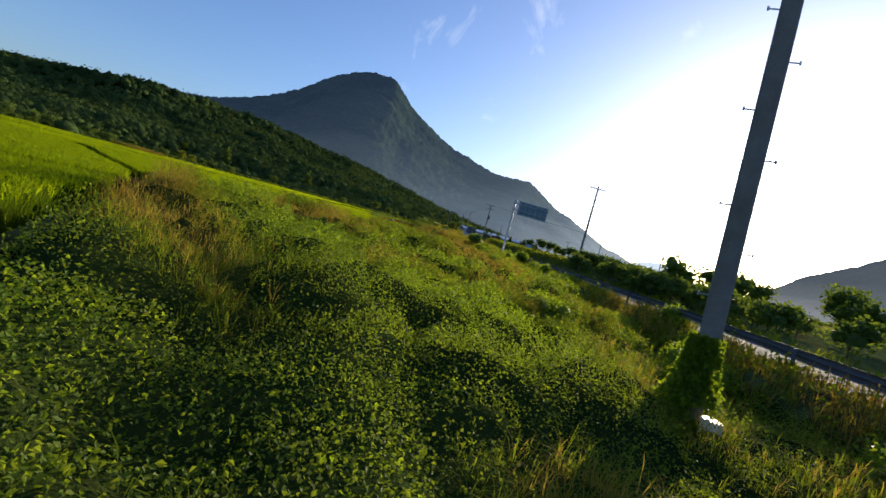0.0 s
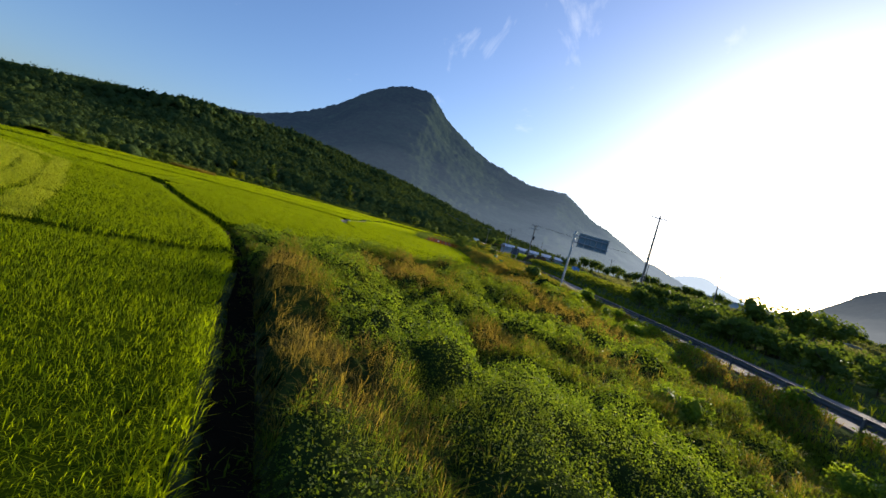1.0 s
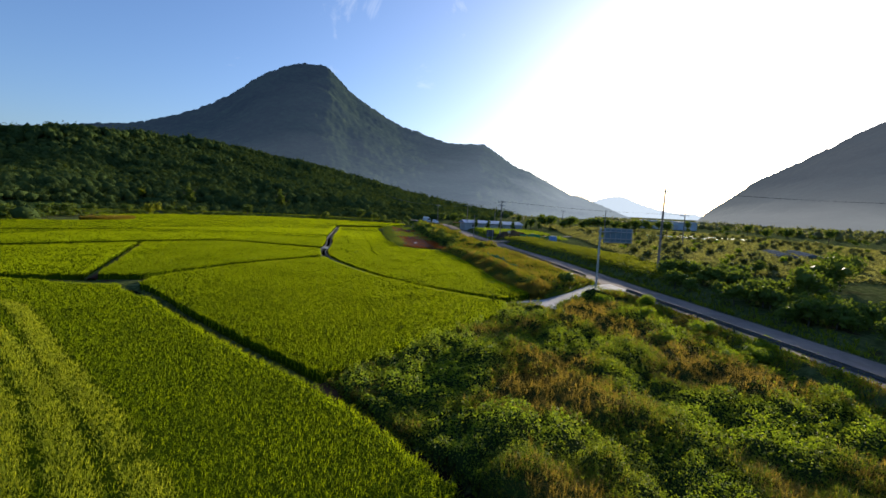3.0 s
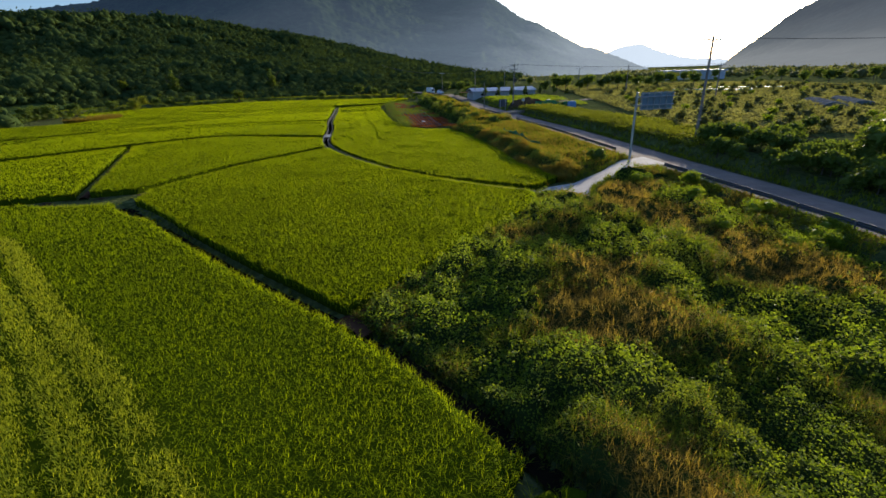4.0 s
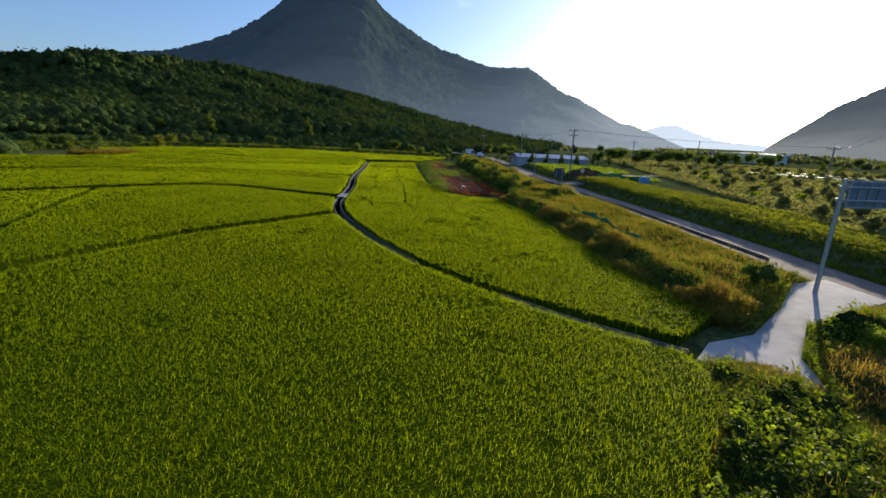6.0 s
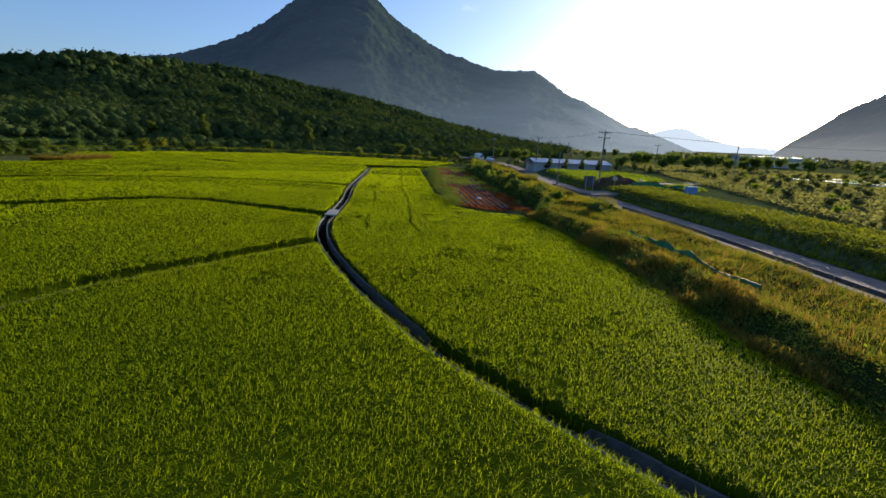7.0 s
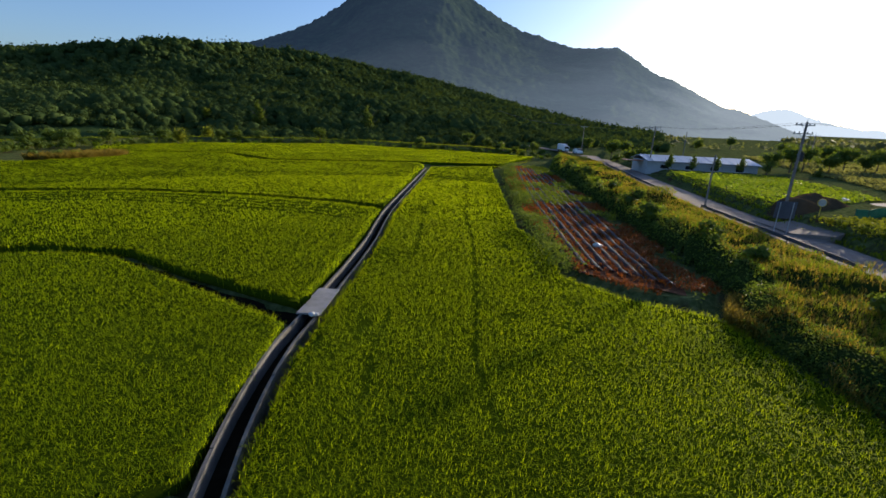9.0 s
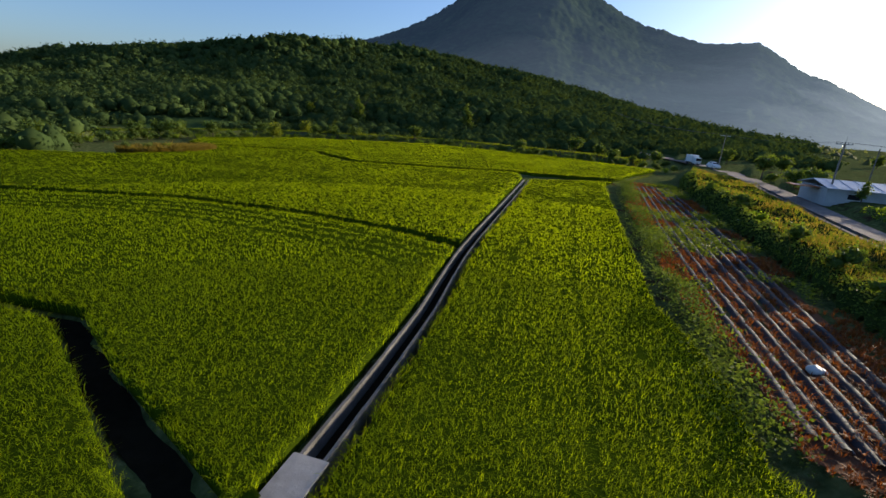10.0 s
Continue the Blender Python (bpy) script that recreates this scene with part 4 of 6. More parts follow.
# ---- tall growth on the bank beside the road ----
def bank_zone(x, y):
    side = x - road_x(y)
    lo = bank_foot(y)
    w = step(x, lo, lo + 0.8) * step(-side, 0.7, 1.6) * step(y, 47, 50) * (1 - step(y, 185, 192))
    return w * step(line_dist(np.vstack([RAMP, RAMP[:1]]), x, y), 0.3, 1.2) * ~inside(RAMP, x, y)


def bank_top(x, y):
    side = x - road_x(y)
    face = 1 - step(x - bank_foot(y), 1.8, 4.0)
    h = 0.55 + 0.24 * lattice(x, y, 3.0, 40) + 0.22 * lattice(x, y, 1.2, 41)
    h = h * (1 + 0.8 * face) * (1 - 0.75 * step(side, -2.8, -1.0))
    h = h + 1.0 * step(lattice(x, y, 6, 42), 0.25, 0.7) * (y > 88) * (side < -2.5)
    return bank_zone(x, y) * np.clip(h, 0.3, 2.6)


bank_growth = empty("bank_growth", pose(0, 0, 0), "tall dry grass and dark green shrubs on the roadside bank", "weeds", kind="stuff")
GX, GY = np.meshgrid(np.arange(-34, 20, 0.5), np.arange(46, 193, 0.5))
okv = bank_zone(GX, GY) > 0.02
ii = np.arange(GX.size).reshape(GX.shape)
okq = okv[:-1, :-1] & okv[:-1, 1:] & okv[1:, 1:] & okv[1:, :-1]
q = np.stack([ii[:-1, :-1], ii[:-1, 1:], ii[1:, 1:], ii[1:, :-1]], -1)[okq]
used, inv = np.unique(q.ravel(), return_inverse=True)
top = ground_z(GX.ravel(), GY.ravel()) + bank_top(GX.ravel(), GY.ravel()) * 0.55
# the same dark sheet paints shade under the bank growth
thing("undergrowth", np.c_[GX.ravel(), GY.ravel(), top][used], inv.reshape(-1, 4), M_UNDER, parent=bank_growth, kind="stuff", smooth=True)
for y0, y1, dens, size in ((46, 92, 90, 0.12), (92, 130, 50, 0.2), (130, 192, 18, 0.34)):
    x, y = scatter(-34, 20, y0, y1, dens)
    dry = step(x - bank_foot(y), 1.3, 3.4) * 1.15 + 0.5 * lattice(x, y, 3.0, 45) - 0.4
    dry = np.where(y > 95, dry - 0.02, dry)
    r = rng.uniform(-0.3, 0.3, len(x))
    leaves(leaf_points(x[dry + r < 0.12], y[dry + r < 0.12], bank_zone, bank_top, 0.6), size, M_TREE, "shrub_leaves", "", parent=bank_growth, flat=0.35)
    sel = (dry + r >= 0.12) & (dry + r < 0.25)
    leaves(leaf_points(x[sel], y[sel], bank_zone, bank_top, 0.6), size, M_WEED_B, "shrub_leaves", "", parent=bank_growth, flat=0.35)
    for pick, mat, nm in ((0.24, M_DRY, "tall_dry_grass"), (0.26, M_GRASS, "tall_green_grass")):
        sel = (dry + r >= 0.15) & (rng.uniform(0, 1, len(x)) < pick)
        pts = leaf_points(x[sel], y[sel], bank_zone, bank_top, 0.9)
        pts[:, 2] -= 0.35
        blades(pts, 5, 0.5, 0.6, 0.010 + size * 0.13, mat, nm, "", parent=bank_growth)

y = rng.uniform(47, 92, 36000)
x = bank_foot(y) + rng.uniform(-0.35, 2.4, len(y))
ok = ~inside(RAMP, x, y) & (line_dist(RAMP + RAMP[:1], x, y) > 0.5)
x, y = x[ok], y[ok]
z = ground_z(x, y) + rng.uniform(0.05, 1.0, len(x)) * np.clip(0.95 + 0.5 * lattice(x, y, 1.8, 48), 0.3, 1.6)
pick = lattice(x, y, 2.0, 49) + rng.uniform(-0.5, 0.5, len(x))
leaves(np.c_[x, y, z][pick <= 0.0], 0.12, M_TREE, "shrub_leaves", "", parent=bank_growth, flat=0.15)
blades(np.c_[x, y, z - 0.3][pick > 0.0], 3, 0.45, 0.6, 0.03, M_DRY, "tall_dry_grass", "", parent=bank_growth)

# ---- trees and shrubs ----
ICO = bmesh.new()
bmesh.ops.create_icosphere(ICO, subdivisions=2, radius=1)
ICO.verts.ensure_lookup_table()
ICO_V = np.array([v.co[:] for v in ICO.verts])
ICO_F = np.array([[v.index for v in f.verts] for f in ICO.faces])
ICO.free()
ICO1 = bmesh.new()
bmesh.ops.create_icosphere(ICO1, subdivisions=1, radius=1)
ICO1_V = np.array([v.co[:] for v in ICO1.verts])
ICO1_F = np.array([[v.index for v in f.verts] for f in ICO1.faces])
ICO1.free()


def lobe_cloud(centres, radii, dense=False, rough=0.22, squash=0.8):
    """Uneven leafy lobes round many centres, as arrays."""
    V, F = (ICO_V, ICO_F) if dense else (ICO1_V, ICO1_F)
    k, m = len(centres), len(V)
    wob = 1 + rough * rng.standard_normal((k, m, 1))
    v = V[None] * wob * np.asarray(radii)[:, None, None] * np.array([1, 1, squash])
    v = v + np.asarray(centres)[:, None]
    f = (F[None] + (np.arange(k) * m)[:, None, None]).reshape(-1, 3)
    return v.reshape(-1, 3), f


def crown_points(n, lobes, rng_lobe):
    """Leaf places over the outer skin of some lobes."""
    c, r = lobes
    w = np.asarray(r) ** 2
    pick = rng_lobe.choice(len(r), n, p=w / w.sum())
    d = rng_lobe.standard_normal((n, 3))
    d /= np.linalg.norm(d, axis=1, keepdims=True)
    rad = np.asarray(r)[pick] * rng_lobe.uniform(0.7, 1.12, n)
    return np.asarray(c)[pick] + d * rad[:, None] * (1, 1, 0.85)


def trunk_mesh(name, parent, height, radius, limbs, seed):
    """A tapered trunk with a few limbs, in one mesh."""
    r = random.Random(seed)
    bms = [rod((0, 0, -0.2), (r.uniform(-0.05, 0.05), r.uniform(-0.05, 0.05), height * 0.6), radius, radius * 0.55, 8)]
    for a in range(limbs):
        ang = a * 2.4 + r.uniform(-0.4, 0.4)
        z0 = height * r.uniform(0.22, 0.55)
        bms.append(rod((0, 0, z0), (math.cos(ang) * height * 0.3, math.sin(ang) * height * 0.3, z0 + height * r.uniform(0.2, 0.4)), radius * 0.45, radius * 0.12, 6))
    part(name, merged(*bms), M_BARK, parent)


def plant(kind, height, width, n_leaves, leaf_size, mat, seed, label, category, tall=False, group=""):
    """A tree or shrub: trunk with limbs, and a crown of leaf clumps with gaps."""
    rl = np.random.default_rng(seed)
    ob = empty(kind, pose(0, 0, 0), label, category, group)
    trunk_mesh("trunk", ob, height, 0.022 * height + 0.02, 5, seed)
    n_l = 9
    if tall:
        c = np.c_[rl.normal(0, width * 0.1, n_l), rl.normal(0, width * 0.1, n_l), np.linspace(0.25, 0.93, n_l) * height]
        r = width * 0.5 * np.interp(np.linspace(0, 1, n_l), [0, 0.3, 1], [0.7, 1.0, 0.35])
    else:
        ang = rl.uniform(0, 6.28, n_l)
        rad = width * 0.5 * rl.uniform(0.1, 0.65, n_l)
        c = np.c_[np.cos(ang) * rad, np.sin(ang) * rad, height * rl.uniform(0.38, 0.82, n_l)]
        r = width * rl.uniform(0.17, 0.32, n_l)
    core, cf = lobe_cloud(c, r * 0.6)
    global rng
    keep, rng = rng, rl
    pts = crown_points(n_leaves, (c, r), rl)
    pts[:, 2] = np.maximum(pts[:, 2], height * 0.06)
    lv = leaves(pts, leaf_size, mat, "crown", "", parent=ob, kind="", flat=0.25)
    rng = keep
    # leaves and inner clumps make one crown
    bm = bmesh.new()
    bm.from_mesh(lv.data)
    old = lv.data
    tmp = mesh_of("core", core, cf)
    bm.from_mesh(tmp)
    bm.to_mesh(old)
    bm.free()
    bpy.data.meshes.remove(tmp)
    return ob


# ---- forest on the foothill ----
def forest(n, r_lo, r_hi, az_lo, az_hi, size, clumps, clump, name, mat=None, label="dense dark green broadleaf forest on the hillside"):
    """Crowns side by side on the slope: a dark core in each, under a skin of leaf clumps."""
    az = rng.uniform(az_lo, az_hi, n)
    r = np.sqrt(rng.uniform(r_lo**2, r_hi**2, n))
    x, y = HUB[0] + r * np.sin(np.radians(az)), HUB[1] + r * np.cos(np.radians(az))
    ok = ~inside(FIELDS["far"], x, y) & ~inside(FIELDS["north_west"], x, y) & ~inside(FIELDS["arc"], x, y) & (line_dist(ROAD_C, x, y) > 7) & ~((x > -16) & (x < 34) & (y < 215)) & ~((x > 84) & (x < 170) & (y > 225) & (y < 335))
    x, y, az = x[ok], y[ok], az[ok]
    z = np.where((np.hypot(x - HUB[0], y - HUB[1]) > 205) & (az < 15), foot(x, y), ground_z(x, y))
    s = size * rng.uniform(0.6, 1.35, len(x)) * (1 + 0.35 * np.clip(lattice(x, y, 40, 77) + 0.6 * lattice(x, y, 12, 78), -1, 1))
    tall = s * rng.uniform(0.75, 1.25, len(x))
    k = len(x)
    v, f = lobe_cloud(np.c_[x, y, z + tall * 0.45], s * 0.74, False, 0.2, 0.95)
    woods = empty(name, pose(0, 0, 0), label, "forest", kind="stuff")
    thing("tree_crowns", v, f, mat or M_FOREST, parent=woods, kind="stuff", smooth=True)
    d = rng.standard_normal((k, clumps, 3))
    d /= np.linalg.norm(d, axis=2, keepdims=True)
    d[:, :, 2] = np.abs(d[:, :, 2]) * 1.15 - 0.25
    bump = 1 + 0.28 * np.sin(d[:, :, :1] * 5 + x[:, None, None]) * np.cos(d[:, :, 1:2] * 5 + y[:, None, None])
    pts = np.c_[x, y, z + tall * 0.45][:, None] + d * bump * (s[:, None, None] * rng.uniform(0.78, 1.08, (k, clumps, 1))) * np.stack([np.ones(k), np.ones(k), tall / s], 1)[:, None]
    leaves(pts.reshape(-1, 3), clump, mat or M_FOREST, "leaf_clumps", "", parent=woods, flat=0.3)


forest(2450, 196, 250, -125, 3, 2.9, 50, 0.7, "forest_edge")
forest(420, 118, 200, -125, -60, 2.7, 48, 0.75, "forest_edge")
forest(4200, 248, 360, -92, 2, 3.1, 28, 1.05, "forest")
forest(8600, 355, 622, -84, 4, 3.5, 17, 1.5, "forest")
forest(2300, 262, 640, 4, 62, 2.6, 12, 1.2, "valley_trees", M_ORCHARD, "scattered green trees far down the valley, paled for haze")

# ---- low earth bunds between paddies ----
def ridge_of(line, half, height, name, mat, label, category="bund"):
    l = smooth_line(line, 0.6)
    nz = ground_z(l[:, 0], l[:, 1])
    t = np.gradient(l[:, :2], axis=0)
    t /= np.linalg.norm(t, axis=1, keepdims=True)
    nr = np.c_[t[:, 1], -t[:, 0]]
    prof = [(-half, -0.1), (-half * 0.55, height * 0.8), (0, height), (half * 0.55, height * 0.8), (half, -0.1)]
    rows = []
    for o, h in prof:
        xy = l[:, :2] + nr * (o + 0.08 * lattice(l[:, 0] * 3, l[:, 1] * 3, 1.7, int(o * 10)))[:, None]
        rows.append(np.c_[xy, SOIL_Z + h + 0.04 * lattice(l[:, 0], l[:, 1], 0.9, 60 + int(o * 9))])
    v = np.stack(rows, 1).reshape(-1, 3)
    m = len(prof)
    f = [(a * m + b, a * m + b + 1, (a + 1) * m + b + 1, (a + 1) * m + b) for a in range(len(l) - 1) for b in range(m - 1)]
    return thing(name, v, np.array(f), mat, label, category, "earth bunds", "structure", smooth=True)


ridge_of([(-31.8, 42.2), (-29.2, 54.2), (-22.9, 67.9)], 0.62, 0.12, "bund", M_SOIL, "low bund of bare red-brown earth")
ridge_of([(-36.6, 41.0), (-56.2, 70.8)], 0.4, 0.2, "bund", M_SOIL, "low bund of bare red-brown earth")
ridge_of([(-4.6, 20.4), (-1.9, 24.2), (0.7, 28.9), (4.2, 35.0), (6.6, 40.4)], 1.0, 0.1, "bund", M_SOIL, "paddy path of bare red-brown earth")



def ditch_bed(line, half, z, label):
    """The floor of an earth ditch, near-black for shade, a shallow trough with an uneven rim."""
    l = smooth_line(line, 0.4)[:, :2]
    n_d = len(l)
    wob = 0.1 * lattice(l[:, 0], l[:, 1], 1.1, 63)
    da, db = offset_line(l, -half), offset_line(l, half)
    bed_z = z + 0.05 * lattice(l[:, 0], l[:, 1], 1.5, 64)
    i = np.arange(n_d - 1)
    v = np.vstack([np.c_[da[:, 0] + wob, da[:, 1], bed_z + 0.1], np.c_[l, bed_z], np.c_[db[:, 0] + wob, db[:, 1], bed_z + 0.1]])
    f = np.vstack([np.stack([i, n_d + i, n_d + i + 1, i + 1], -1), np.stack([n_d + i, 2 * n_d + i, 2 * n_d + i + 1, n_d + i + 1], -1)])
    thing("ditch_bed", v, f, M_BED_SHADE, label, "ditch", kind="structure", smooth=True)


ditch_bed(DITCH[1:-1], 0.36, -0.56, "muddy bed of an earth ditch, near-black with painted shade")
ditch_bed(CURVE, 0.62, -0.44, "bed of a curved ditch between paddies, near-black for its shade")

# ---- red field: dead crop between rows of mulch film ----
red_line = smooth_line([(-7.6, 91.0), (-11.5, 105), (-19.0, 135), (-28.5, 167)], 1.0)
red_left = smooth_line([(-14.2, 92.8), (-16.4, 100), (-24.6, 128), (-33.4, 164)], 1.0)
ra = np.stack([np.interp(np.linspace(0, 1, 90), np.linspace(0, 1, len(red_line)), red_line[:, k]) for k in (0, 1)], 1)
rb = np.stack([np.interp(np.linspace(0, 1, 90), np.linspace(0, 1, len(red_left)), red_left[:, k]) for k in (0, 1)], 1)
red_soil = np.vstack([ra + (0.8, 0), rb])
v = np.c_[red_soil, np.full(len(red_soil), 0.28)]
i = np.arange(89)
thing("red_field", v, np.stack([i, i + 1, 90 + i + 1, 90 + i], -1), M_SOIL, "strip of bare reddish soil beside the rice", "field", kind="structure")
for a, s in enumerate((0.05, 0.19, 0.33, 0.47, 0.61, 0.75, 0.89)):
    l = ra * (1 - s) + rb * s
    l = smooth_line(l[2:86], 0.9)
    t = np.gradient(l, axis=0)
    t /= np.linalg.norm(t, axis=1, keepdims=True)
    nr = np.c_[t[:, 1], -t[:, 0]]
    prof = [(-0.27, 0.0), (-0.19, 0.18), (0, 0.23), (0.19, 0.18), (0.27, 0.0)]
    rows = [np.c_[l + nr * (o * (1 + 0.25 * lattice(l[:, 0], l[:, 1], 1.5, a + 70)))[:, None], 0.29 + h * (1 + 0.35 * lattice(l[:, 0], l[:, 1], 1.1, a + 80))] for o, h in prof]
    v = np.stack(rows, 1).reshape(-1, 3)
    f = [(p * 5 + b, p * 5 + b + 1, p * 5 + b + 6, p * 5 + b + 5) for p in range(len(l) - 1) for b in range(4)]
    row = thing("mulch_ridge", v, np.array(f), M_FILM, "planting ridge under creased black mulch film", "mulch film", "mulch rows", smooth=True)
    # bright turned-up edge of the film
    w = 0.026 + 0.018 * lattice(l[:, 0], l[:, 1], 2.2, a + 95)
    e = [np.c_[l + nr * (0.24 + k * w + 0.06 * lattice(l[:, 0] * 2, l[:, 1] * 2, 1.3, a))[:, None], np.full(len(l), 0.36 + h)] for k, h in ((0, 0.0), (1, 0.07), (2, 0.0))]
    ev = np.stack(e, 1).reshape(-1, 3)
    ef = [(p * 3 + b, p * 3 + b + 1, p * 3 + b + 4, p * 3 + b + 3) for p in range(len(l) - 1) for b in range(2)]
    thing("film_edge", ev, np.array(ef), M_FILM_W, "pale silvery film edge", parent=row)
x, y = scatter(-36, -4, 89, 168, 18)
ok = inside(RED, x, y)
x, y = x[ok], y[ok]
mask = lattice(x, y, 5, 90) + 0.5 * lattice(x, y, 2, 91)
seen_red = np.min([line_dist((ra * (1 - s_) + rb * s_)[::6], x, y) for s_ in (0.05, 0.19, 0.33, 0.47, 0.61, 0.75, 0.89)], axis=0) > 0.2
x, y, mask = x[seen_red], y[seen_red], mask[seen_red]
share = line_dist(ra[::6], x, y) / (line_dist(ra[::6], x, y) + line_dist(rb[::6], x, y))
redp = mask > 0.12 - 0.85 * share
blades(np.c_[x, y, np.full(len(x), 0.3)][redp], 7, 0.3, 0.9, 0.045, M_RED, "dead_crop", "withered rust-red crop plants between film rows", "crop")
sel = (~redp) & (mask < -0.35)
leaves(np.repeat(np.c_[x, y, np.full(len(x), 0.55)][sel], 5, 0), 0.2, M_WEED, "green_crop", "patches of green crop among the film rows", "crop", spread=0.18)
# leafy hedge rows along both sides of the red field
hx, hy = [], []
for l, w in ((rb - (1.1, 0), 0.75),):
    if w:
        k = rng.integers(0, 90, 17000)
        hx.append(l[k, 0] + rng.normal(0, w, 17000))
        hy.append(l[k, 1] + rng.normal(0, 0.5, 17000))
hx, hy = np.concatenate(hx), np.concatenate(hy)
hz = 0.1 + rng.uniform(0, 1, len(hx)) * np.clip(0.95 + 0.8 * lattice(hx, hy, 2.4, 93), 0.25, 1.9)
leaves(np.c_[hx, hy, hz], 0.17, M_TREE, "hedge_leaves", "low leafy green hedge between rice and red field", "hedge", flat=0.3)

# ---- guard rails ----
def guard_rail(y0, y1, off=-0.55):
    l = smooth_line(offset_line(ROAD_L, off)[(ROAD_L[:, 1] > y0 - 3) & (ROAD_L[:, 1] < y1 + 3)], 1.0)
    l = l[(l[:, 1] >= y0) & (l[:, 1] <= y1)]
    rz = road_z(l[:, 1])
    rail = empty("guard_rail", pose(0, 0, 0), "weathered grey steel guard rail along the road edge", "guard rail", "guard rails")
    t = np.gradient(l[:, :2], axis=0)
    t /= np.linalg.norm(t, axis=1, keepdims=True)
    nr = np.c_[t[:, 1], -t[:, 0]]
    prof = [(0.0, 0.40), (0.08, 0.46), (0.08, 0.52), (0.0, 0.57), (0.08, 0.62), (0.08, 0.68), (0.0, 0.74), (-0.02, 0.74), (0.055, 0.68), (0.055, 0.62), (-0.02, 0.57), (0.055, 0.52), (0.055, 0.46), (-0.02, 0.40)]
    m = len(prof)
    vv = np.stack([np.c_[l[:, :2] + nr * o, rz + h] for o, h in prof], 1).reshape(-1, 3)
    f = [(a * m + b, a * m + (b + 1) % m, (a + 1) * m + (b + 1) % m, (a + 1) * m + b) for a in range(len(l) - 1) for b in range(m)]
    thing("beam", vv, np.array(f), M_RAIL, parent=rail)
    for a in range(0, len(l), 4):
        x, y, z = l[a, 0] - nr[a, 0] * 0.09, l[a, 1] - nr[a, 1] * 0.09, rz[a]
        part("post", rod((x, y, z - 0.6), (x, y, z + 0.72), 0.057, seg=10), M_RAIL, rail)
    for a in (0, -1):
        part("end_cap", rod((l[a, 0], l[a, 1], rz[a] + 0.40), (l[a, 0], l[a, 1], rz[a] + 0.74), 0.1, seg=12), M_RAIL, rail)


guard_rail(-40, 51.5)
guard_rail(59.5, 97.5)
guard_rail(100.5, 123)
guard_rail(133, 176)

# ---- poles and wires ----
def utility_pole(x, y, z, height, r0, r1, arms=2, steps=True, label="tapered grey concrete utility pole with steel crossarms", turn=0.0):
    ob = empty("utility_pole", pose(x, y, z, 0, 0, turn), label, "utility pole", "utility poles")
    part("shaft", rod((0, 0, -0.6), (0, 0, height), r0, r1, 16), M_POLE, ob, smooth=False)
    for a in range(arms):
        h = height - 0.35 - a * 0.9
        part("crossarm", merged(box(2.3, 0.12, 0.12, (0, 0.16, h), 0.01), rod((-0.5, 0.16, h), (0, 0.1, h - 0.45), 0.02, seg=6), rod((0.5, 0.16, h), (0, 0.1, h - 0.45), 0.02, seg=6)), M_STEEL, ob)
        for dx in (-1.05, -0.5, 0.5, 1.05):
            part("insulator", merged(rod((dx, 0.16, h + 0.04), (dx, 0.16, h + 0.16), 0.05, 0.06, 8), rod((dx, 0.16, h + 0.16), (dx, 0.16, h + 0.26), 0.035, 0.03, 8)), M_DARK, ob)
    if arms:
        part("lightning_spike", rod((0, 0, height), (0, 0, height + 0.8), 0.02, 0.01, 6), M_STEEL, ob)
    if steps:
        gap = 0.86 if r0 > 0.2 else 0.45
        for a in range(int((height - 2.9) / gap)):
            h = 2.6 + a * gap
            sx = 1 if a % 2 else -1
            rr = r0 + (r1 - r0) * h / height
            bl = 0.2 if r0 > 0.2 else 0.16
            part("step_bolt", merged(rod((sx * (rr - 0.03), 0, h), (sx * (rr + bl), 0, h), 0.014, seg=6), rod((sx * (rr + bl - 0.01), 0, h - 0.03), (sx * (rr + bl - 0.01), 0, h + 0.04), 0.018, seg=6)), M_STEEL, ob)
    return ob


near_pole = utility_pole(22.86, 7.45, -0.75, 14.0, 0.205, 0.13, 2, True, "thick weathered concrete utility pole with step bolts, base overgrown", 0)
near_pole.matrix_basis = pose(22.86, 7.45, -0.75, 5.9, -4.9, 0)
utility_pole(26.2, 62.9, 0.8, 12.2, 0.19, 0.11, 1, True, turn=15)
p1 = utility_pole(6.3, 122.1, 1.0, 10.6, 0.18, 0.11, 2, True, "concrete utility pole with crossarms and a transformer", turn=25)
part("transformer", merged(rod((0.32, 0, 6.4), (0.32, 0, 7.3), 0.24, seg=14), rod((0.32, 0, 7.3), (0.32, 0, 7.42), 0.2, 0.1, 14)), M_DARK, p1, "grey drum transformer")
utility_pole(-5.0, 165.5, 1.1, 9.6, 0.17, 0.10, 1, False, turn=20)
utility_pole(-1.0, 125.5, 0.8, 6.6, 0.13, 0.09, 0, False, "plain thin concrete pole without crossarms")
utility_pole(5.6, 199, 1.2, 8.6, 0.15, 0.10, 0, False, "plain thin concrete pole without crossarms")
utility_pole(-21.5, 213, 1.2, 9.0, 0.16, 0.10, 1, False)
utility_pole(43, 159, 2.0, 9.0, 0.16, 0.10, 0, False, "plain thin concrete pole without crossarms")
utility_pole(52, 118, 1.9, 8.5, 0.16, 0.10, 1, False)
utility_pole(36, 205, 2.0, 8.5, 0.16, 0.10, 1, False)


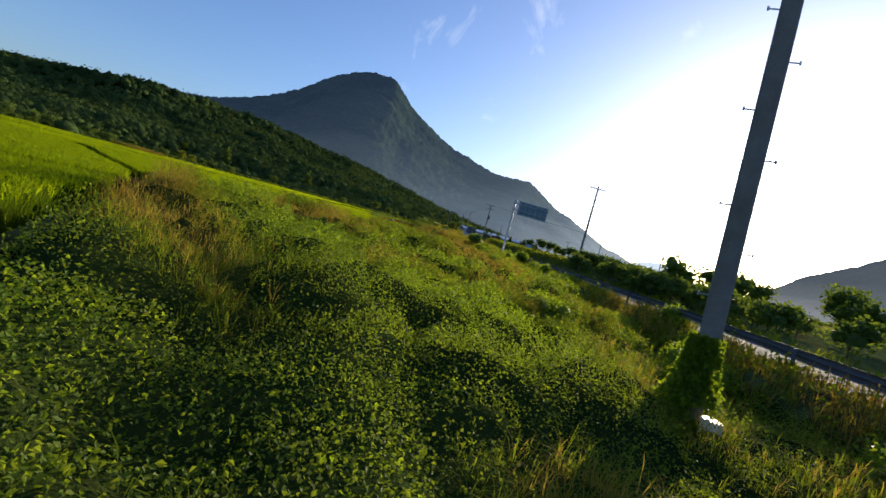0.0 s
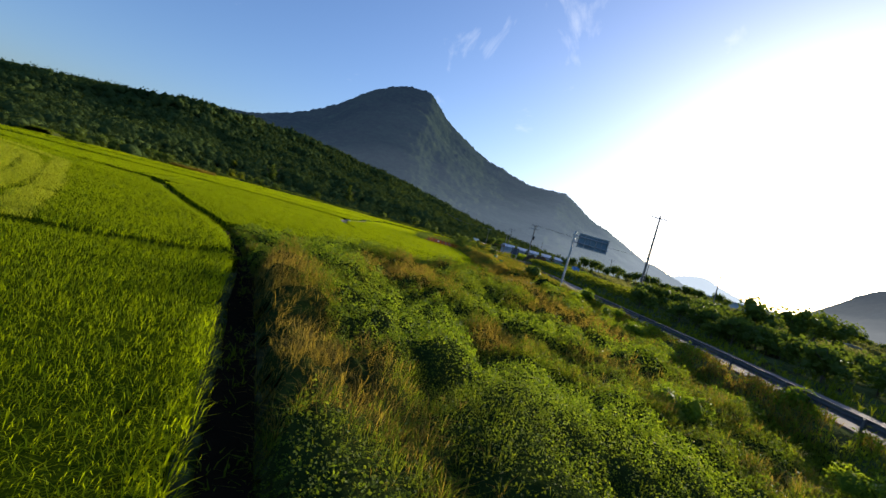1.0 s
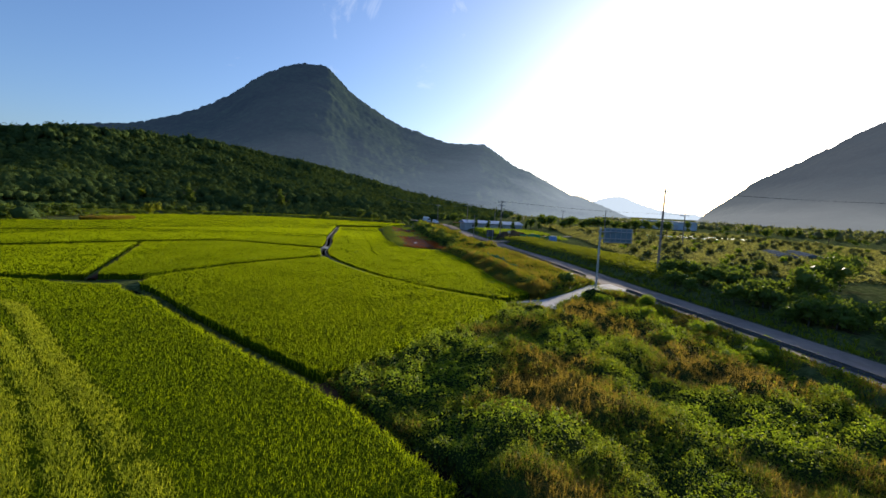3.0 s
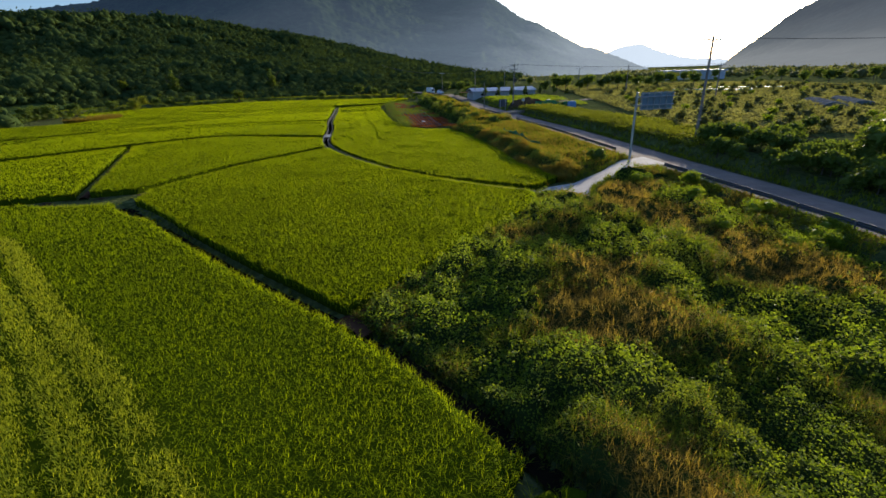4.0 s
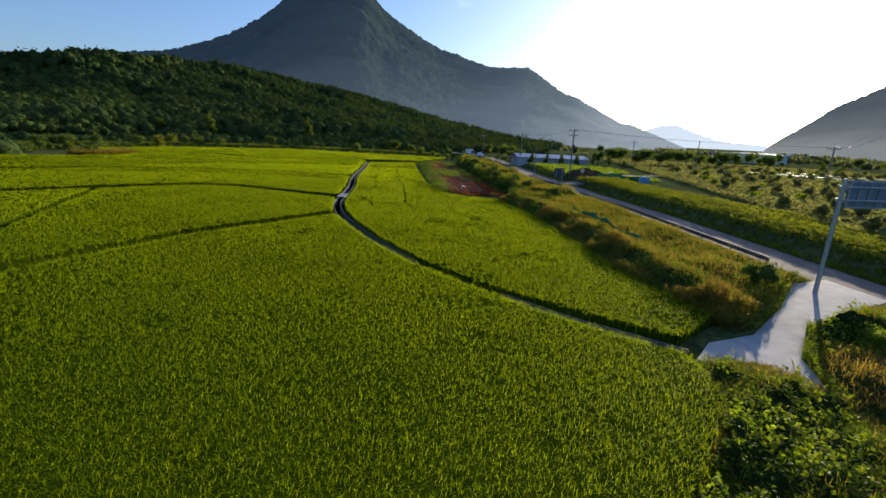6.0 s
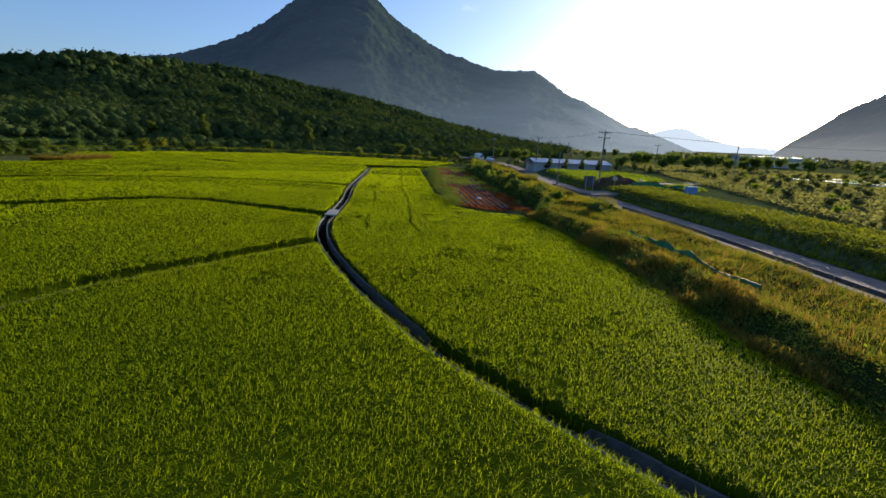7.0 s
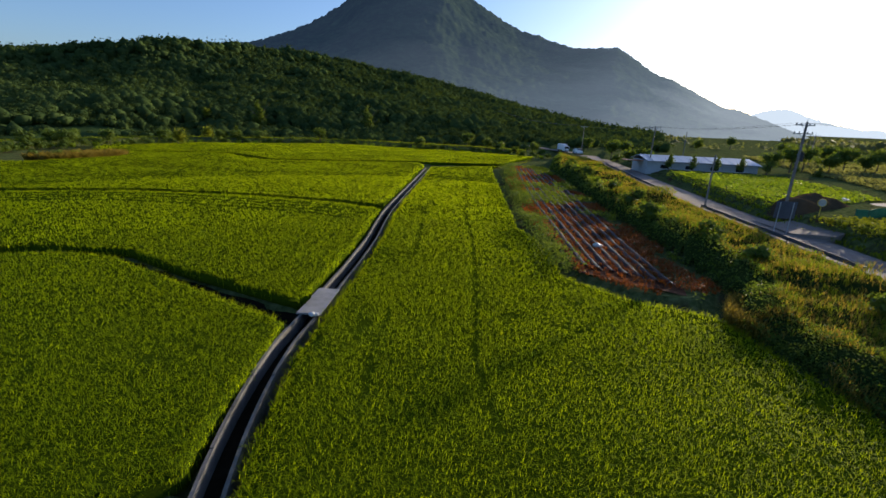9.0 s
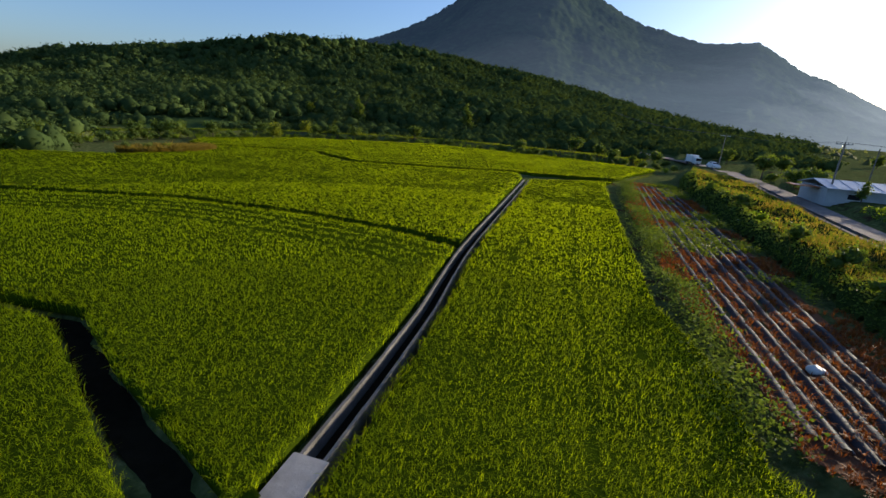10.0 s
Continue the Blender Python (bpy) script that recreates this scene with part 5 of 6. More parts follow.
def wire(a, b, sag, r=0.01):
    a, b = np.array(a, float), np.array(b, float)
    pts = [a + (b - a) * t - np.array([0, 0, sag * 4 * t * (1 - t)]) for t in np.linspace(0, 1, 15)]
    d = np.array([(b - a)[1], -(b - a)[0], 0.0]) / np.hypot(*(b - a)[:2])
    up = np.array([0, 0, 1.0])
    v = np.array([p + d * r * math.cos(k * 1.2566) + up * r * math.sin(k * 1.2566) for p in pts for k in range(5)])
    f = [(s * 5 + k, s * 5 + (k + 1) % 5, s * 5 + 5 + (k + 1) % 5, s * 5 + 5 + k) for s in range(14) for k in range(5)]
    me = mesh_of("overhead_wire", v, np.array(f))
    me.materials.append(M_DARK)
    return tagged(new("overhead_wire", me), "thin dark overhead power line strung between poles", "wire", "overhead wires")


for dx, dz in ((-0.85, 0), (0.85, 0), (0.4, 0)):
    wire((26.2 + dx, 63.1, 12.9), (70 + dx, 40, 13.2), 1.2)
    wire((26.2 + dx, 63.1, 12.9), (52 + dx, 118, 10.3), 0.9)
    wire((6.3 + dx, 122.3, 11.5), (-5.0 + dx, 165.7, 10.7), 0.6)
    wire((-5.0 + dx, 165.7, 10.7), (-21.5 + dx, 213.2, 10.2), 0.7)
    wire((6.3 + dx, 122.3, 11.5), (52 + dx, 118, 10.3), 0.6)
    wire((-21.5 + dx, 213.2, 10.2), (-70 + dx, 300, 16), 1.6, 0.03)

# cover at the foot of the near pole, and creepers up it
cover = empty("pole_guard", pose(23.0, 7.05, -0.78), "crumpled pale plastic cover at the pole foot", "cover")
bm = rod((0.06, -0.04, 0.05), (0.07, -0.05, 0.36), 0.22, 0.17, 18)
for vert in bm.verts:
    vert.co.x += 0.04 * math.sin(vert.co.z * 13 + vert.co.y * 9)
part("sleeve", bm, M_WHITE, cover)
ang, hh = rng.uniform(1.2, 5.4, 5200), rng.uniform(0, 1, 5200) ** 1.6 * 1.9
rad = 0.24 + rng.uniform(0.02, 0.95, 5200) * np.exp(-hh * 1.3)
cx, cy = 22.84 + np.cos(ang) * rad - 0.08 * hh, 7.45 + np.sin(ang) * rad - 0.1 * hh
ok = ~((cy < 7.4) & (hh > 0.15) & (hh < 0.6) & (np.abs(cx - 22.95) < 0.35))
leaves(np.c_[cx, cy, -0.85 + hh][ok], 0.11, M_WEED_B, "climbing_creeper", "green creeper climbing the foot of a concrete pole", "creeper", flat=0.2)

# ---- road sign on a cantilever, seen from behind ----
sign = empty("road_sign", pose(16.1, 54.0, 0.25, 0, 0, 20), "tall galvanised cantilever road sign seen from its blue-grey back", "road sign")
part("pole", rod((0, 0, -0.3), (0, 0, 7.3), 0.135, 0.115, 16), M_STEEL, sign)
part("base_plate", box(0.6, 0.6, 0.04, (0, 0, 0.06), 0.008), M_STEEL, sign)
for h in (6.85, 6.05):
    part("arm", rod((0.0, 0, h), (4.5, 0.05, h), 0.06, seg=12), M_STEEL, sign)
    part("flange", box(0.34, 0.34, 0.2, (0, 0, h), 0.02), M_STEEL, sign)
panel = part("panel", box(3.9, 0.03, 1.75, (2.55, 0.22, 6.42), 0.008), M_PANEL, sign, "blue-grey aluminium panel back")
for a in range(6):
    part("rib", box(0.07, 0.08, 1.68, (0.72 + a * 0.73, 0.16, 6.42), 0.008), M_STEEL, panel)
part("rail", box(3.86, 0.05, 0.08, (2.55, 0.12, 7.2), 0.008), M_STEEL, panel)
part("rail", box(3.86, 0.05, 0.08, (2.55, 0.12, 5.62), 0.008), M_STEEL, panel)
part("pole_cap", rod((0, 0, 7.3), (0, 0, 7.36), 0.13, 0.06, 16), M_STEEL, sign)

# small sign seen from behind by the bend
board = empty("sign_board", pose(3.6, 113.6, 0.55, 0, 0, 12), "grey sign board on two posts seen from behind", "sign")
part("panel", box(1.9, 0.04, 1.7, (0, 0, 2.55), 0.02), M_RAIL, board, "dull dark grey board")
for sx in (-0.6, 0.6):
    part("post", rod((sx, -0.06, -0.3), (sx, -0.06, 3.3), 0.045, seg=10), M_STEEL, board)
mirror = empty("traffic_mirror", pose(8.6, 119.5, 0.8), "orange-rimmed round traffic mirror on a post", "mirror")
part("post", rod((0, 0, -0.3), (0, 0, 2.5), 0.04, seg=10), M_YELLOW, mirror)
part("rim", rod((0, -0.05, 2.6), (0, 0.05, 2.6), 0.42, seg=20), M_YELLOW, mirror)
part("glass", rod((0, -0.07, 2.6), (0, -0.052, 2.6), 0.37, seg=20), M_STEEL, mirror)

# ---- vehicles ----
def suv(m):
    ob = empty("car", m, "white sport utility car on the road at the far bend", "car")
    side = [(-2.25, 0.42), (-2.28, 0.85), (-2.15, 1.02), (-1.95, 1.1), (-1.6, 1.58), (-1.3, 1.68), (0.1, 1.68), (0.5, 1.6), (1.15, 1.12), (2.0, 0.98), (2.24, 0.8), (2.28, 0.45), (2.0, 0.3), (-2.05, 0.3)]
    bm = bmesh.new()
    ring = []
    for sx, ins in ((-0.92, 0), (0.92, 0)):
        ring.append([bm.verts.new(((sx if z < 1.15 else sx * 0.80), -y, z)) for y, z in side])
    n_s = len(side)
    bm.faces.new(ring[0])
    bm.faces.new(ring[1][::-1])
    for a in range(n_s):
        bm.faces.new((ring[0][a], ring[1][a], ring[1][(a + 1) % n_s], ring[0][(a + 1) % n_s]))
    bmesh.ops.recalc_face_normals(bm, faces=bm.faces)
    bmesh.ops.bevel(bm, geom=bm.edges[:], offset=0.05, segments=2, affect="EDGES")
    body = part("body", bm, M_WHITE, ob)
    part("rear_window", box(1.3, 0.03, 0.42, (0, 1.80, 1.34), 0.01, None), M_GLASS_DARK, ob)
    part("windscreen", box(1.3, 0.03, 0.5, (0, -0.86, 1.38), 0.01), M_GLASS_DARK, ob)
    for sx in (-1, 1):
        part("side_window", box(0.03, 1.9, 0.38, (sx * 0.80, 0.45, 1.37), 0.01), M_GLASS_DARK, ob)
        part("tail_lamp", box(0.2, 0.06, 0.34, (sx * 0.8, 2.25, 0.98), 0.02), M_REDLAMP, ob)
        part("head_lamp", box(0.3, 0.06, 0.16, (sx * 0.72, -2.24, 0.78), 0.02), M_STEEL, ob)
        part("door_mirror", box(0.2, 0.1, 0.14, (sx * 1.02, -0.55, 1.12), 0.03), M_WHITE, ob)
        for yy in (-1.4, 1.4):
            w = part("wheel", rod((sx * 0.72, yy, 0.34), (sx * 0.94, yy, 0.34), 0.34, seg=20), M_RUBBER, ob)
            part("rim", rod((sx * 0.93, yy, 0.34), (sx * 0.95, yy, 0.34), 0.21, seg=16), M_STEEL, w)
    part("bumper", box(1.8, 0.16, 0.26, (0, 2.26, 0.5), 0.04), M_DARK, ob)
    part("number_plate", box(0.5, 0.02, 0.14, (0, 2.3, 0.8), 0.005), M_WHITE, ob)
    for sx in (-0.6, 0.6):
        part("roof_rail", rod((sx, -0.3, 1.74), (sx, 1.3, 1.74), 0.02, seg=8), M_DARK, ob)
    return ob


suv(pose(-22.6, 214.0, float(road_z(214.0)) + 0.03, 0, 0, 25))

truck = empty("truck", pose(-28.0, 222.0, 1.2, 0, 0, 35), "small white box truck parked by the far bend", "truck")
part("cargo_box", box(1.9, 3.2, 1.9, (0, 0.9, 1.75), 0.04), M_WHITE, truck)
part("cab", box(1.8, 1.5, 1.7, (0, -1.55, 1.25), 0.12), M_WHITE, truck)
part("windscreen", box(1.5, 0.05, 0.7, (0, -2.3, 1.6), 0.02), M_GLASS_DARK, truck)
part("chassis", box(1.5, 4.6, 0.25, (0, 0, 0.65), 0.02), M_DARK, truck)
for sx in (-0.75, 0.75):
    for yy in (-1.5, 1.6):
        part("wheel", rod((sx - 0.12, yy, 0.36), (sx + 0.12, yy, 0.36), 0.36, seg=16), M_RUBBER, truck)

# ---- east of the road: crops, lane, sheds, orchard ----
def east_z(x, y):
    return ground_z(np.atleast_1d(np.asarray(x, float)), np.atleast_1d(np.asarray(y, float)))


x, y = scatter(6, 36, 58, 117, 26)
off = x - road_x(y) - ROAD_W
wid = np.interp(y, [58, 66, 90, 116], [6.5, 8.5, 9.5, 7.5])
ok = (off > 2.6) & (off < wid + 2.6)
x, y, off = x[ok], y[ok], off[ok]
row = np.sin(off * 2 * np.pi / 1.25)
ok = row > -0.35
x, y, row = x[ok], y[ok], row[ok]
h = 0.32 + 0.22 * row + 0.1 * lattice(x, y, 2, 101)
leaves(np.repeat(np.c_[x, y, ground_z(x, y) + h], 4, 0), 0.24, M_TREE_Y, "crop_rows", "rows of leafy yellow-green field crop by the road", "crop", spread=0.1, flat=0.6)
x, y = scatter(0, 40, -20, 190, 5)
off = x - road_x(y) - ROAD_W
ok = (off > 0.5) & (off < 3.3)
x, y = x[ok], y[ok]
blades(np.c_[x, y, ground_z(x, y)], 6, 0.5, 0.6, 0.06, M_GRASS, "verge_grass", "dark green grass on the verge across the road", "grass")

# green plot between the road and the shed
x, y = scatter(-4, 24, 119, 162, 16)
off = x - road_x(y) - ROAD_W
ok = (off > 2.4) & (y < 158 + 0.28 * x) & (x < 22 + 0.2 * (140 - y)) & (line_dist([(4, 116), (10, 119), (21, 133), (33, 142)], x, y) > 3.0)
x, y = x[ok], y[ok]
leaves(np.c_[x, y, ground_z(x, y) + rng.uniform(0.1, 0.4, len(x)) + 0.15 * np.sin((x * 0.95 + y * 0.3) * 3.5)], 0.36, M_WEED_B, "leafy_plot", "low bright green vegetable plot between road and shed", "crop", flat=0.5)

# strips of low crops further down the valley
x, y = scatter(28, 125, 66, 235, 7.5)
strip_id = np.sin((x * 0.35 + y) * 0.28 + 1.5 * lattice(x, y, 40, 120)) + 0.5 * lattice(x, y, 14, 121)
ok = (strip_id > -0.25) & (x - road_x(y) > 15)
leaves(np.c_[x, y, ground_z(x, y) + rng.uniform(0.1, 0.55, len(x))][ok], 0.6, M_VALLEY, "valley_crops", "strips of low green crops across the valley", "crop", flat=0.55)
ok = (strip_id < -0.4) & (x - road_x(y) > 15)
leaves(np.c_[x, y, ground_z(x, y) + rng.uniform(0.1, 0.7, len(x))][ok], 0.6, M_VALLEY, "valley_weeds", "strips of rough green weeds between valley fields", "weeds", flat=0.4)

# lane that leaves the road
lane = [(4.4, 113.0), (7.6, 112.0), (10.6, 116.0), (22.0, 131.5), (34, 141), (32.5, 144), (19.5, 134.5), (9.6, 121.6), (5.0, 118.8), (2.6, 119.0)]
bm = extrude_poly(lane, 0, 1)
for vert in bm.verts:
    vert.co.z = float(np.interp(vert.co.x, [4, 10, 20, 34], [0.93, 1.5, 2.12, 2.3])) + (0.0 if vert.co.z > 0.5 else -0.6)
bmesh.ops.triangulate(bm, faces=[f for f in bm.faces if len(f.verts) > 4])
me = bpy.data.meshes.new("lane")
bm.to_mesh(me)
bm.free()
me.materials.append(M_ASPHALT)
tagged(new("lane", me), "short pale side lane joining the country road", "lane", kind="structure")


def mound(x, y, length, width, height, turn, mat, name, label, category):
    n_a, n_b = 26, 12
    u, w = np.meshgrid(np.linspace(-1, 1, n_a), np.linspace(-1, 1, n_b))
    hh = np.clip(1 - np.abs(u) ** 3, 0, 1) * np.clip(1 - w**2, 0, 1) ** 0.7
    c, s = math.cos(turn), math.sin(turn)
    lx, ly = u * length / 2, w * width / 2
    px, py = x + lx * c - ly * s, y + lx * s + ly * c
    pz = ground_z(px.ravel(), py.ravel()).reshape(px.shape) - 0.1 + hh * height * (1 + 0.25 * lattice(px, py, 1.3, 110))
    ii = np.arange(px.size).reshape(px.shape)
    q = np.stack([ii[:-1, :-1], ii[:-1, 1:], ii[1:, 1:], ii[1:, :-1]], -1).reshape(-1, 4)
    return thing(name, np.c_[px.ravel(), py.ravel(), pz.ravel()], q, mat, label, category, smooth=True)


M_MOUND = solid("dark_heap_earth", [(0.05, 0.036, 0.022), (0.10, 0.072, 0.042)], 2.0, 0.95, bump=1.0, spec=0.0)
mound(9.6, 125.6, 13, 4.5, 1.5, 0.85, M_MOUND, "earth_mound", "long low mound of dark brown earth beside the lane", "earth mound")
mound(-105.5, 117.5, 17, 7, 1.0, 1.45, M_UNDER, "grass_island", "overgrown mound standing in the paddies", "mound")
x, y = scatter(-111, -100, 107, 128, 30)
ok = ((x + 105.5) / 3.6) ** 2 + ((y - 117.5) / 8.5) ** 2 < 1
blades(np.c_[x, y, 0.3 + 0 * x][ok], 5, 1.1, 0.5, 0.16, M_DRY, "island_reeds", "dry yellow reeds on the overgrown mound", "reeds")

# green netting heaped over stakes by the lane, and a net fence under the bank
def net_sheet(pts, h, name, label, lift=-0.05):
    l = smooth_line(pts, 0.5)
    z = ground_z(l[:, 0], l[:, 1])
    lo = np.c_[l[:, 0], l[:, 1], z + lift + 0.1 * lattice(l[:, 0], l[:, 1], 2.0, 6)]
    hi = np.c_[l[:, 0] + 0.12 * lattice(l[:, 0] * 2, l[:, 1], 1, 4), l[:, 1], z + h * (1 + 0.3 * lattice(l[:, 0], l[:, 1], 1.6, 3))]
    th = np.array([0.03, 0.0, 0])
    v = np.stack([lo, hi, hi + th, lo + th], 1).reshape(-1, 3)
    f = [(a * 4 + b, a * 4 + (b + 1) % 4, a * 4 + 4 + (b + 1) % 4, a * 4 + 4 + b) for a in range(len(l) - 1) for b in range(4)]
    ob = empty(name, pose(0, 0, 0), label, "net fence", "nets")
    thing("netting", v, np.array(f), M_NET, parent=ob)
    for a in range(0, len(l), 5):
        part("stake", rod((l[a, 0], l[a, 1], z[a] - 0.2), (l[a, 0], l[a, 1], z[a] + h + 0.2), 0.02, seg=6), M_BARK, ob)


net_sheet([(3.2, 77.1), (5.0, 71.2), (6.0, 66.9), (6.7, 64.4), (7.5, 62.8)], 0.9, "net_fence", "low teal-green net fence along the paddy bank", 0.62)
net_sheet([(11.5, 119.2), (14.0, 121.4), (17.0, 124.0)], 1.0, "net_fence", "bright green netting slung over stakes")
net_sheet([(15.5, 121.0), (18.0, 119.8), (20.5, 121.0)], 0.8, "net_fence", "bright green netting slung over stakes")

M_SACK = solid("dirty_white_plastic", [(0.38, 0.38, 0.37), (0.58, 0.58, 0.57)], 6, 0.5, bump=0.4, bump_scale=9)
# blue water tank and bits by the crop
tank = empty("water_tank", pose(19.2, 113.2, float(east_z(19.2, 113.2)[0]), 0, 0, 20), "square blue plastic water tank among the crops", "water tank")
part("body", box(1.6, 1.3, 1.35, (0, 0, 0.70), 0.12), M_BLUE, tank)
part("lid", rod((0, 0, 1.37), (0, 0, 1.45), 0.3, 0.26, 16), M_WHITE, tank)
part("pallet", box(1.8, 1.5, 0.12, (0, 0, 0.02), 0.01), M_BARK, tank)
for k, (bx, by, sx) in enumerate(((16.2, 133.6, 0.9), (-5.0, 91.0, 0.45), (-13.3, 100.2, 0.65), (-26.4, 79.0, 0.35))):
    core, cf = lobe_cloud(np.array([[0, 0, 0.3 * sx], [0.5 * sx, 0.15, 0.22 * sx]]), np.array([0.5, 0.36]) * sx, True, 0.1, 0.7)
    gz = 0.34 if k in (2,) else (0.30 if k == 3 else float(east_z(bx, by)[0]))
    thing("sack", core + np.array([bx, by, gz]), cf, M_SACK, "slumped white plastic sack lying on the ground", "sack", "white sacks", smooth=True)

M_DULL = solid("dull_grey_film", [(0.10, 0.11, 0.11), (0.16, 0.17, 0.17)], 1.0, 1.0, bump=0.2, spec=0.0)
M_WALL_G = solid("grey_wall_sheet", [(0.30, 0.32, 0.33), (0.42, 0.44, 0.45)], 1.0, 0.7, bump=0.1)
# long white shed with blue-grey roof by the far bend
shed = empty("farm_shed", pose(-5.5, 163.5, 1.3, 0, 0, 16), "long low white farm shed with a blue-grey metal roof", "shed")
part("wall", box(22, 9, 2.7, (11, 4.5, 1.15), 0.0), M_WALL_G, shed)
bm = bmesh.new()
pr = [(-0.5, 2.45), (4.5, 3.4), (9.5, 2.45), (9.5, 2.6), (4.5, 3.56), (-0.5, 2.6)]
ra_, rb_ = [bm.verts.new((-0.4, a, b)) for a, b in pr], [bm.verts.new((22.4, a, b)) for a, b in pr]
bm.faces.new(ra_)
bm.faces.new(rb_[::-1])
for a in range(6):
    bm.faces.new((ra_[a], rb_[a], rb_[(a + 1) % 6], ra_[(a + 1) % 6]))
bmesh.ops.recalc_face_normals(bm, faces=bm.faces)
roof = part("roof", bm, M_ROOF_B, shed)
for a in range(11):
    part("seam", box(0.07, 5.2, 0.06, (1 + a * 2, 2.0, 3.09), 0, Matrix.Rotation(math.atan2(0.95, 5), 4, "X")), M_ROOF_B, roof)
for a in range(4):
    w = part("window", box(1.6, 0.08, 0.8, (3.5 + a * 5, -0.03, 1.5), 0.02), M_GLASS_DARK, shed)
    part("frame", merged(box(1.76, 0.06, 0.08, (3.5 + a * 5, -0.06, 1.94)), box(1.76, 0.06, 0.08, (3.5 + a * 5, -0.06, 1.06))), M_WALL_W, w)
part("awning", box(4.0, 3.2, 0.12, (-1.6, 4.0, 2.3), 0.02), M_ORANGE, shed, "orange tin awning")

# large hall far down the valley
hall = empty("factory_hall", pose(104, 304, 1.6, 0, 0, -8), "large pale blue factory hall far down the valley", "hall")
part("wall", box(32, 22, 5.6, (16, 11, 2.7)), M_ROOF_B, hall)
part("roof", box(34, 24, 0.9, (16, 11, 5.9), 0.3), M_ROOF_B, hall)
part("gable_panel", box(7, 0.2, 2.2, (4.0, -0.15, 4.2)), M_YELLOW, hall, "yellow painted end panel")
for a in range(3):
    part("door", box(4.0, 0.16, 3.6, (12 + a * 7, -0.1, 1.8)), M_WALL_G, hall)

# tunnel greenhouses
def tunnel(x, y, z, turn, length, mat, label):
    ob = empty("greenhouse", pose(x, y, z, 0, 0, turn), label, "greenhouse", "greenhouses")
    bm = bmesh.new()
    prof = [(2.2 * math.cos(a), 1.3 * math.sin(a)) for a in np.linspace(0, math.pi, 13)]
    A, B = [bm.verts.new((px, 0, pz)) for px, pz in prof], [bm.verts.new((px, length, pz)) for px, pz in prof]
    for k in range(12):
        bm.faces.new((A[k], B[k], B[k + 1], A[k + 1]))
    bm.faces.new(A)
    bm.faces.new(B[::-1])
    part("film", bm, mat, ob, smooth=False)
    for a in range(0, int(length), 4):
        part("hoop", merged(*[rod((p[0] * 1.01, a, p[1] * 1.01), (q_[0] * 1.01, a, q_[1] * 1.01), 0.04, seg=5) for p, q_ in zip(prof[:-1], prof[1:])]), M_STEEL, ob)


tunnel(66, 100, 1.6, -20, 18, M_DULL, "low dull grey plastic tunnel greenhouse")
tunnel(73, 103, 1.6, -20, 18, M_DULL, "low dull grey plastic tunnel greenhouse")
tunnel(80, 158, 1.8, 62, 22, M_NET, "low tunnel covered with pale green netting")
tunnel(96, 170, 1.8, 62, 22, M_NET, "low tunnel covered with pale green netting")

# ---- shrubs, orchard and single trees ----
PROTO = [
    plant("shrub", 1.7, 2.2, 330, 0.23, M_TREE, 101, "rounded dark green shrub on open ground", "shrub", group="shrubs"),
    plant("shrub", 2.3, 2.8, 400, 0.26, M_TREE, 102, "broad dark green shrub on open ground", "shrub", group="shrubs"),
    plant("shrub", 1.5, 1.9, 330, 0.21, M_WEED_B, 103, "bright yellow-green shrub on open ground", "shrub", group="shrubs"),
    plant("tree", 4.6, 4.4, 800, 0.33, M_TREE, 104, "small dark broadleaf tree with a loose crown", "tree", group="trees"),
    plant("tree", 6.2, 5.4, 950, 0.38, M_TREE, 105, "dark broadleaf tree with an uneven crown", "tree", group="trees"),
    plant("tree", 5.2, 4.6, 800, 0.36, M_TREE_Y, 106, "yellow-green broadleaf tree at the wood's edge", "tree", group="trees"),
    plant("tree", 3.4, 1.5, 420, 0.22, M_TREE, 107, "slim pointed dark green conifer", "tree", tall=True, group="trees"),
    plant("tree", 15.0, 4.2, 1600, 0.6, M_TREE, 108, "tall slender tree rising above the wood", "tree", tall=True, group="trees"),
    plant("fruit_bush", 1.6, 2.3, 380, 0.24, M_ORCHARD, 111, "grey-green fruit bush in a valley plot, paled for haze", "bush", group="fruit bushes"),
    plant("fruit_bush", 2.0, 2.0, 380, 0.25, M_ORCHARD, 112, "taller grey-green fruit bush in a valley plot, paled for haze", "bush", group="fruit bushes"),
    plant("shrub", 1.35, 2.0, 1500, 0.095, M_WEED_B, 109, "leafy bright green shrub tangled in weeds", "shrub", group="shrubs"),
    plant("shrub", 1.7, 1.9, 1500, 0.10, M_WEED_B, 110, "leafy green shrub tangled in weeds", "shrub", group="shrubs"),
]


def put(k, x, y, z=None, turn=None):
    if z is None:
        z = float(east_z(x, y)[0])
    t = random.uniform(0, 360) if turn is None else turn
    return copy_thing(PROTO[k], pose(x, y, z, 0, 0, t))


random.seed(21)
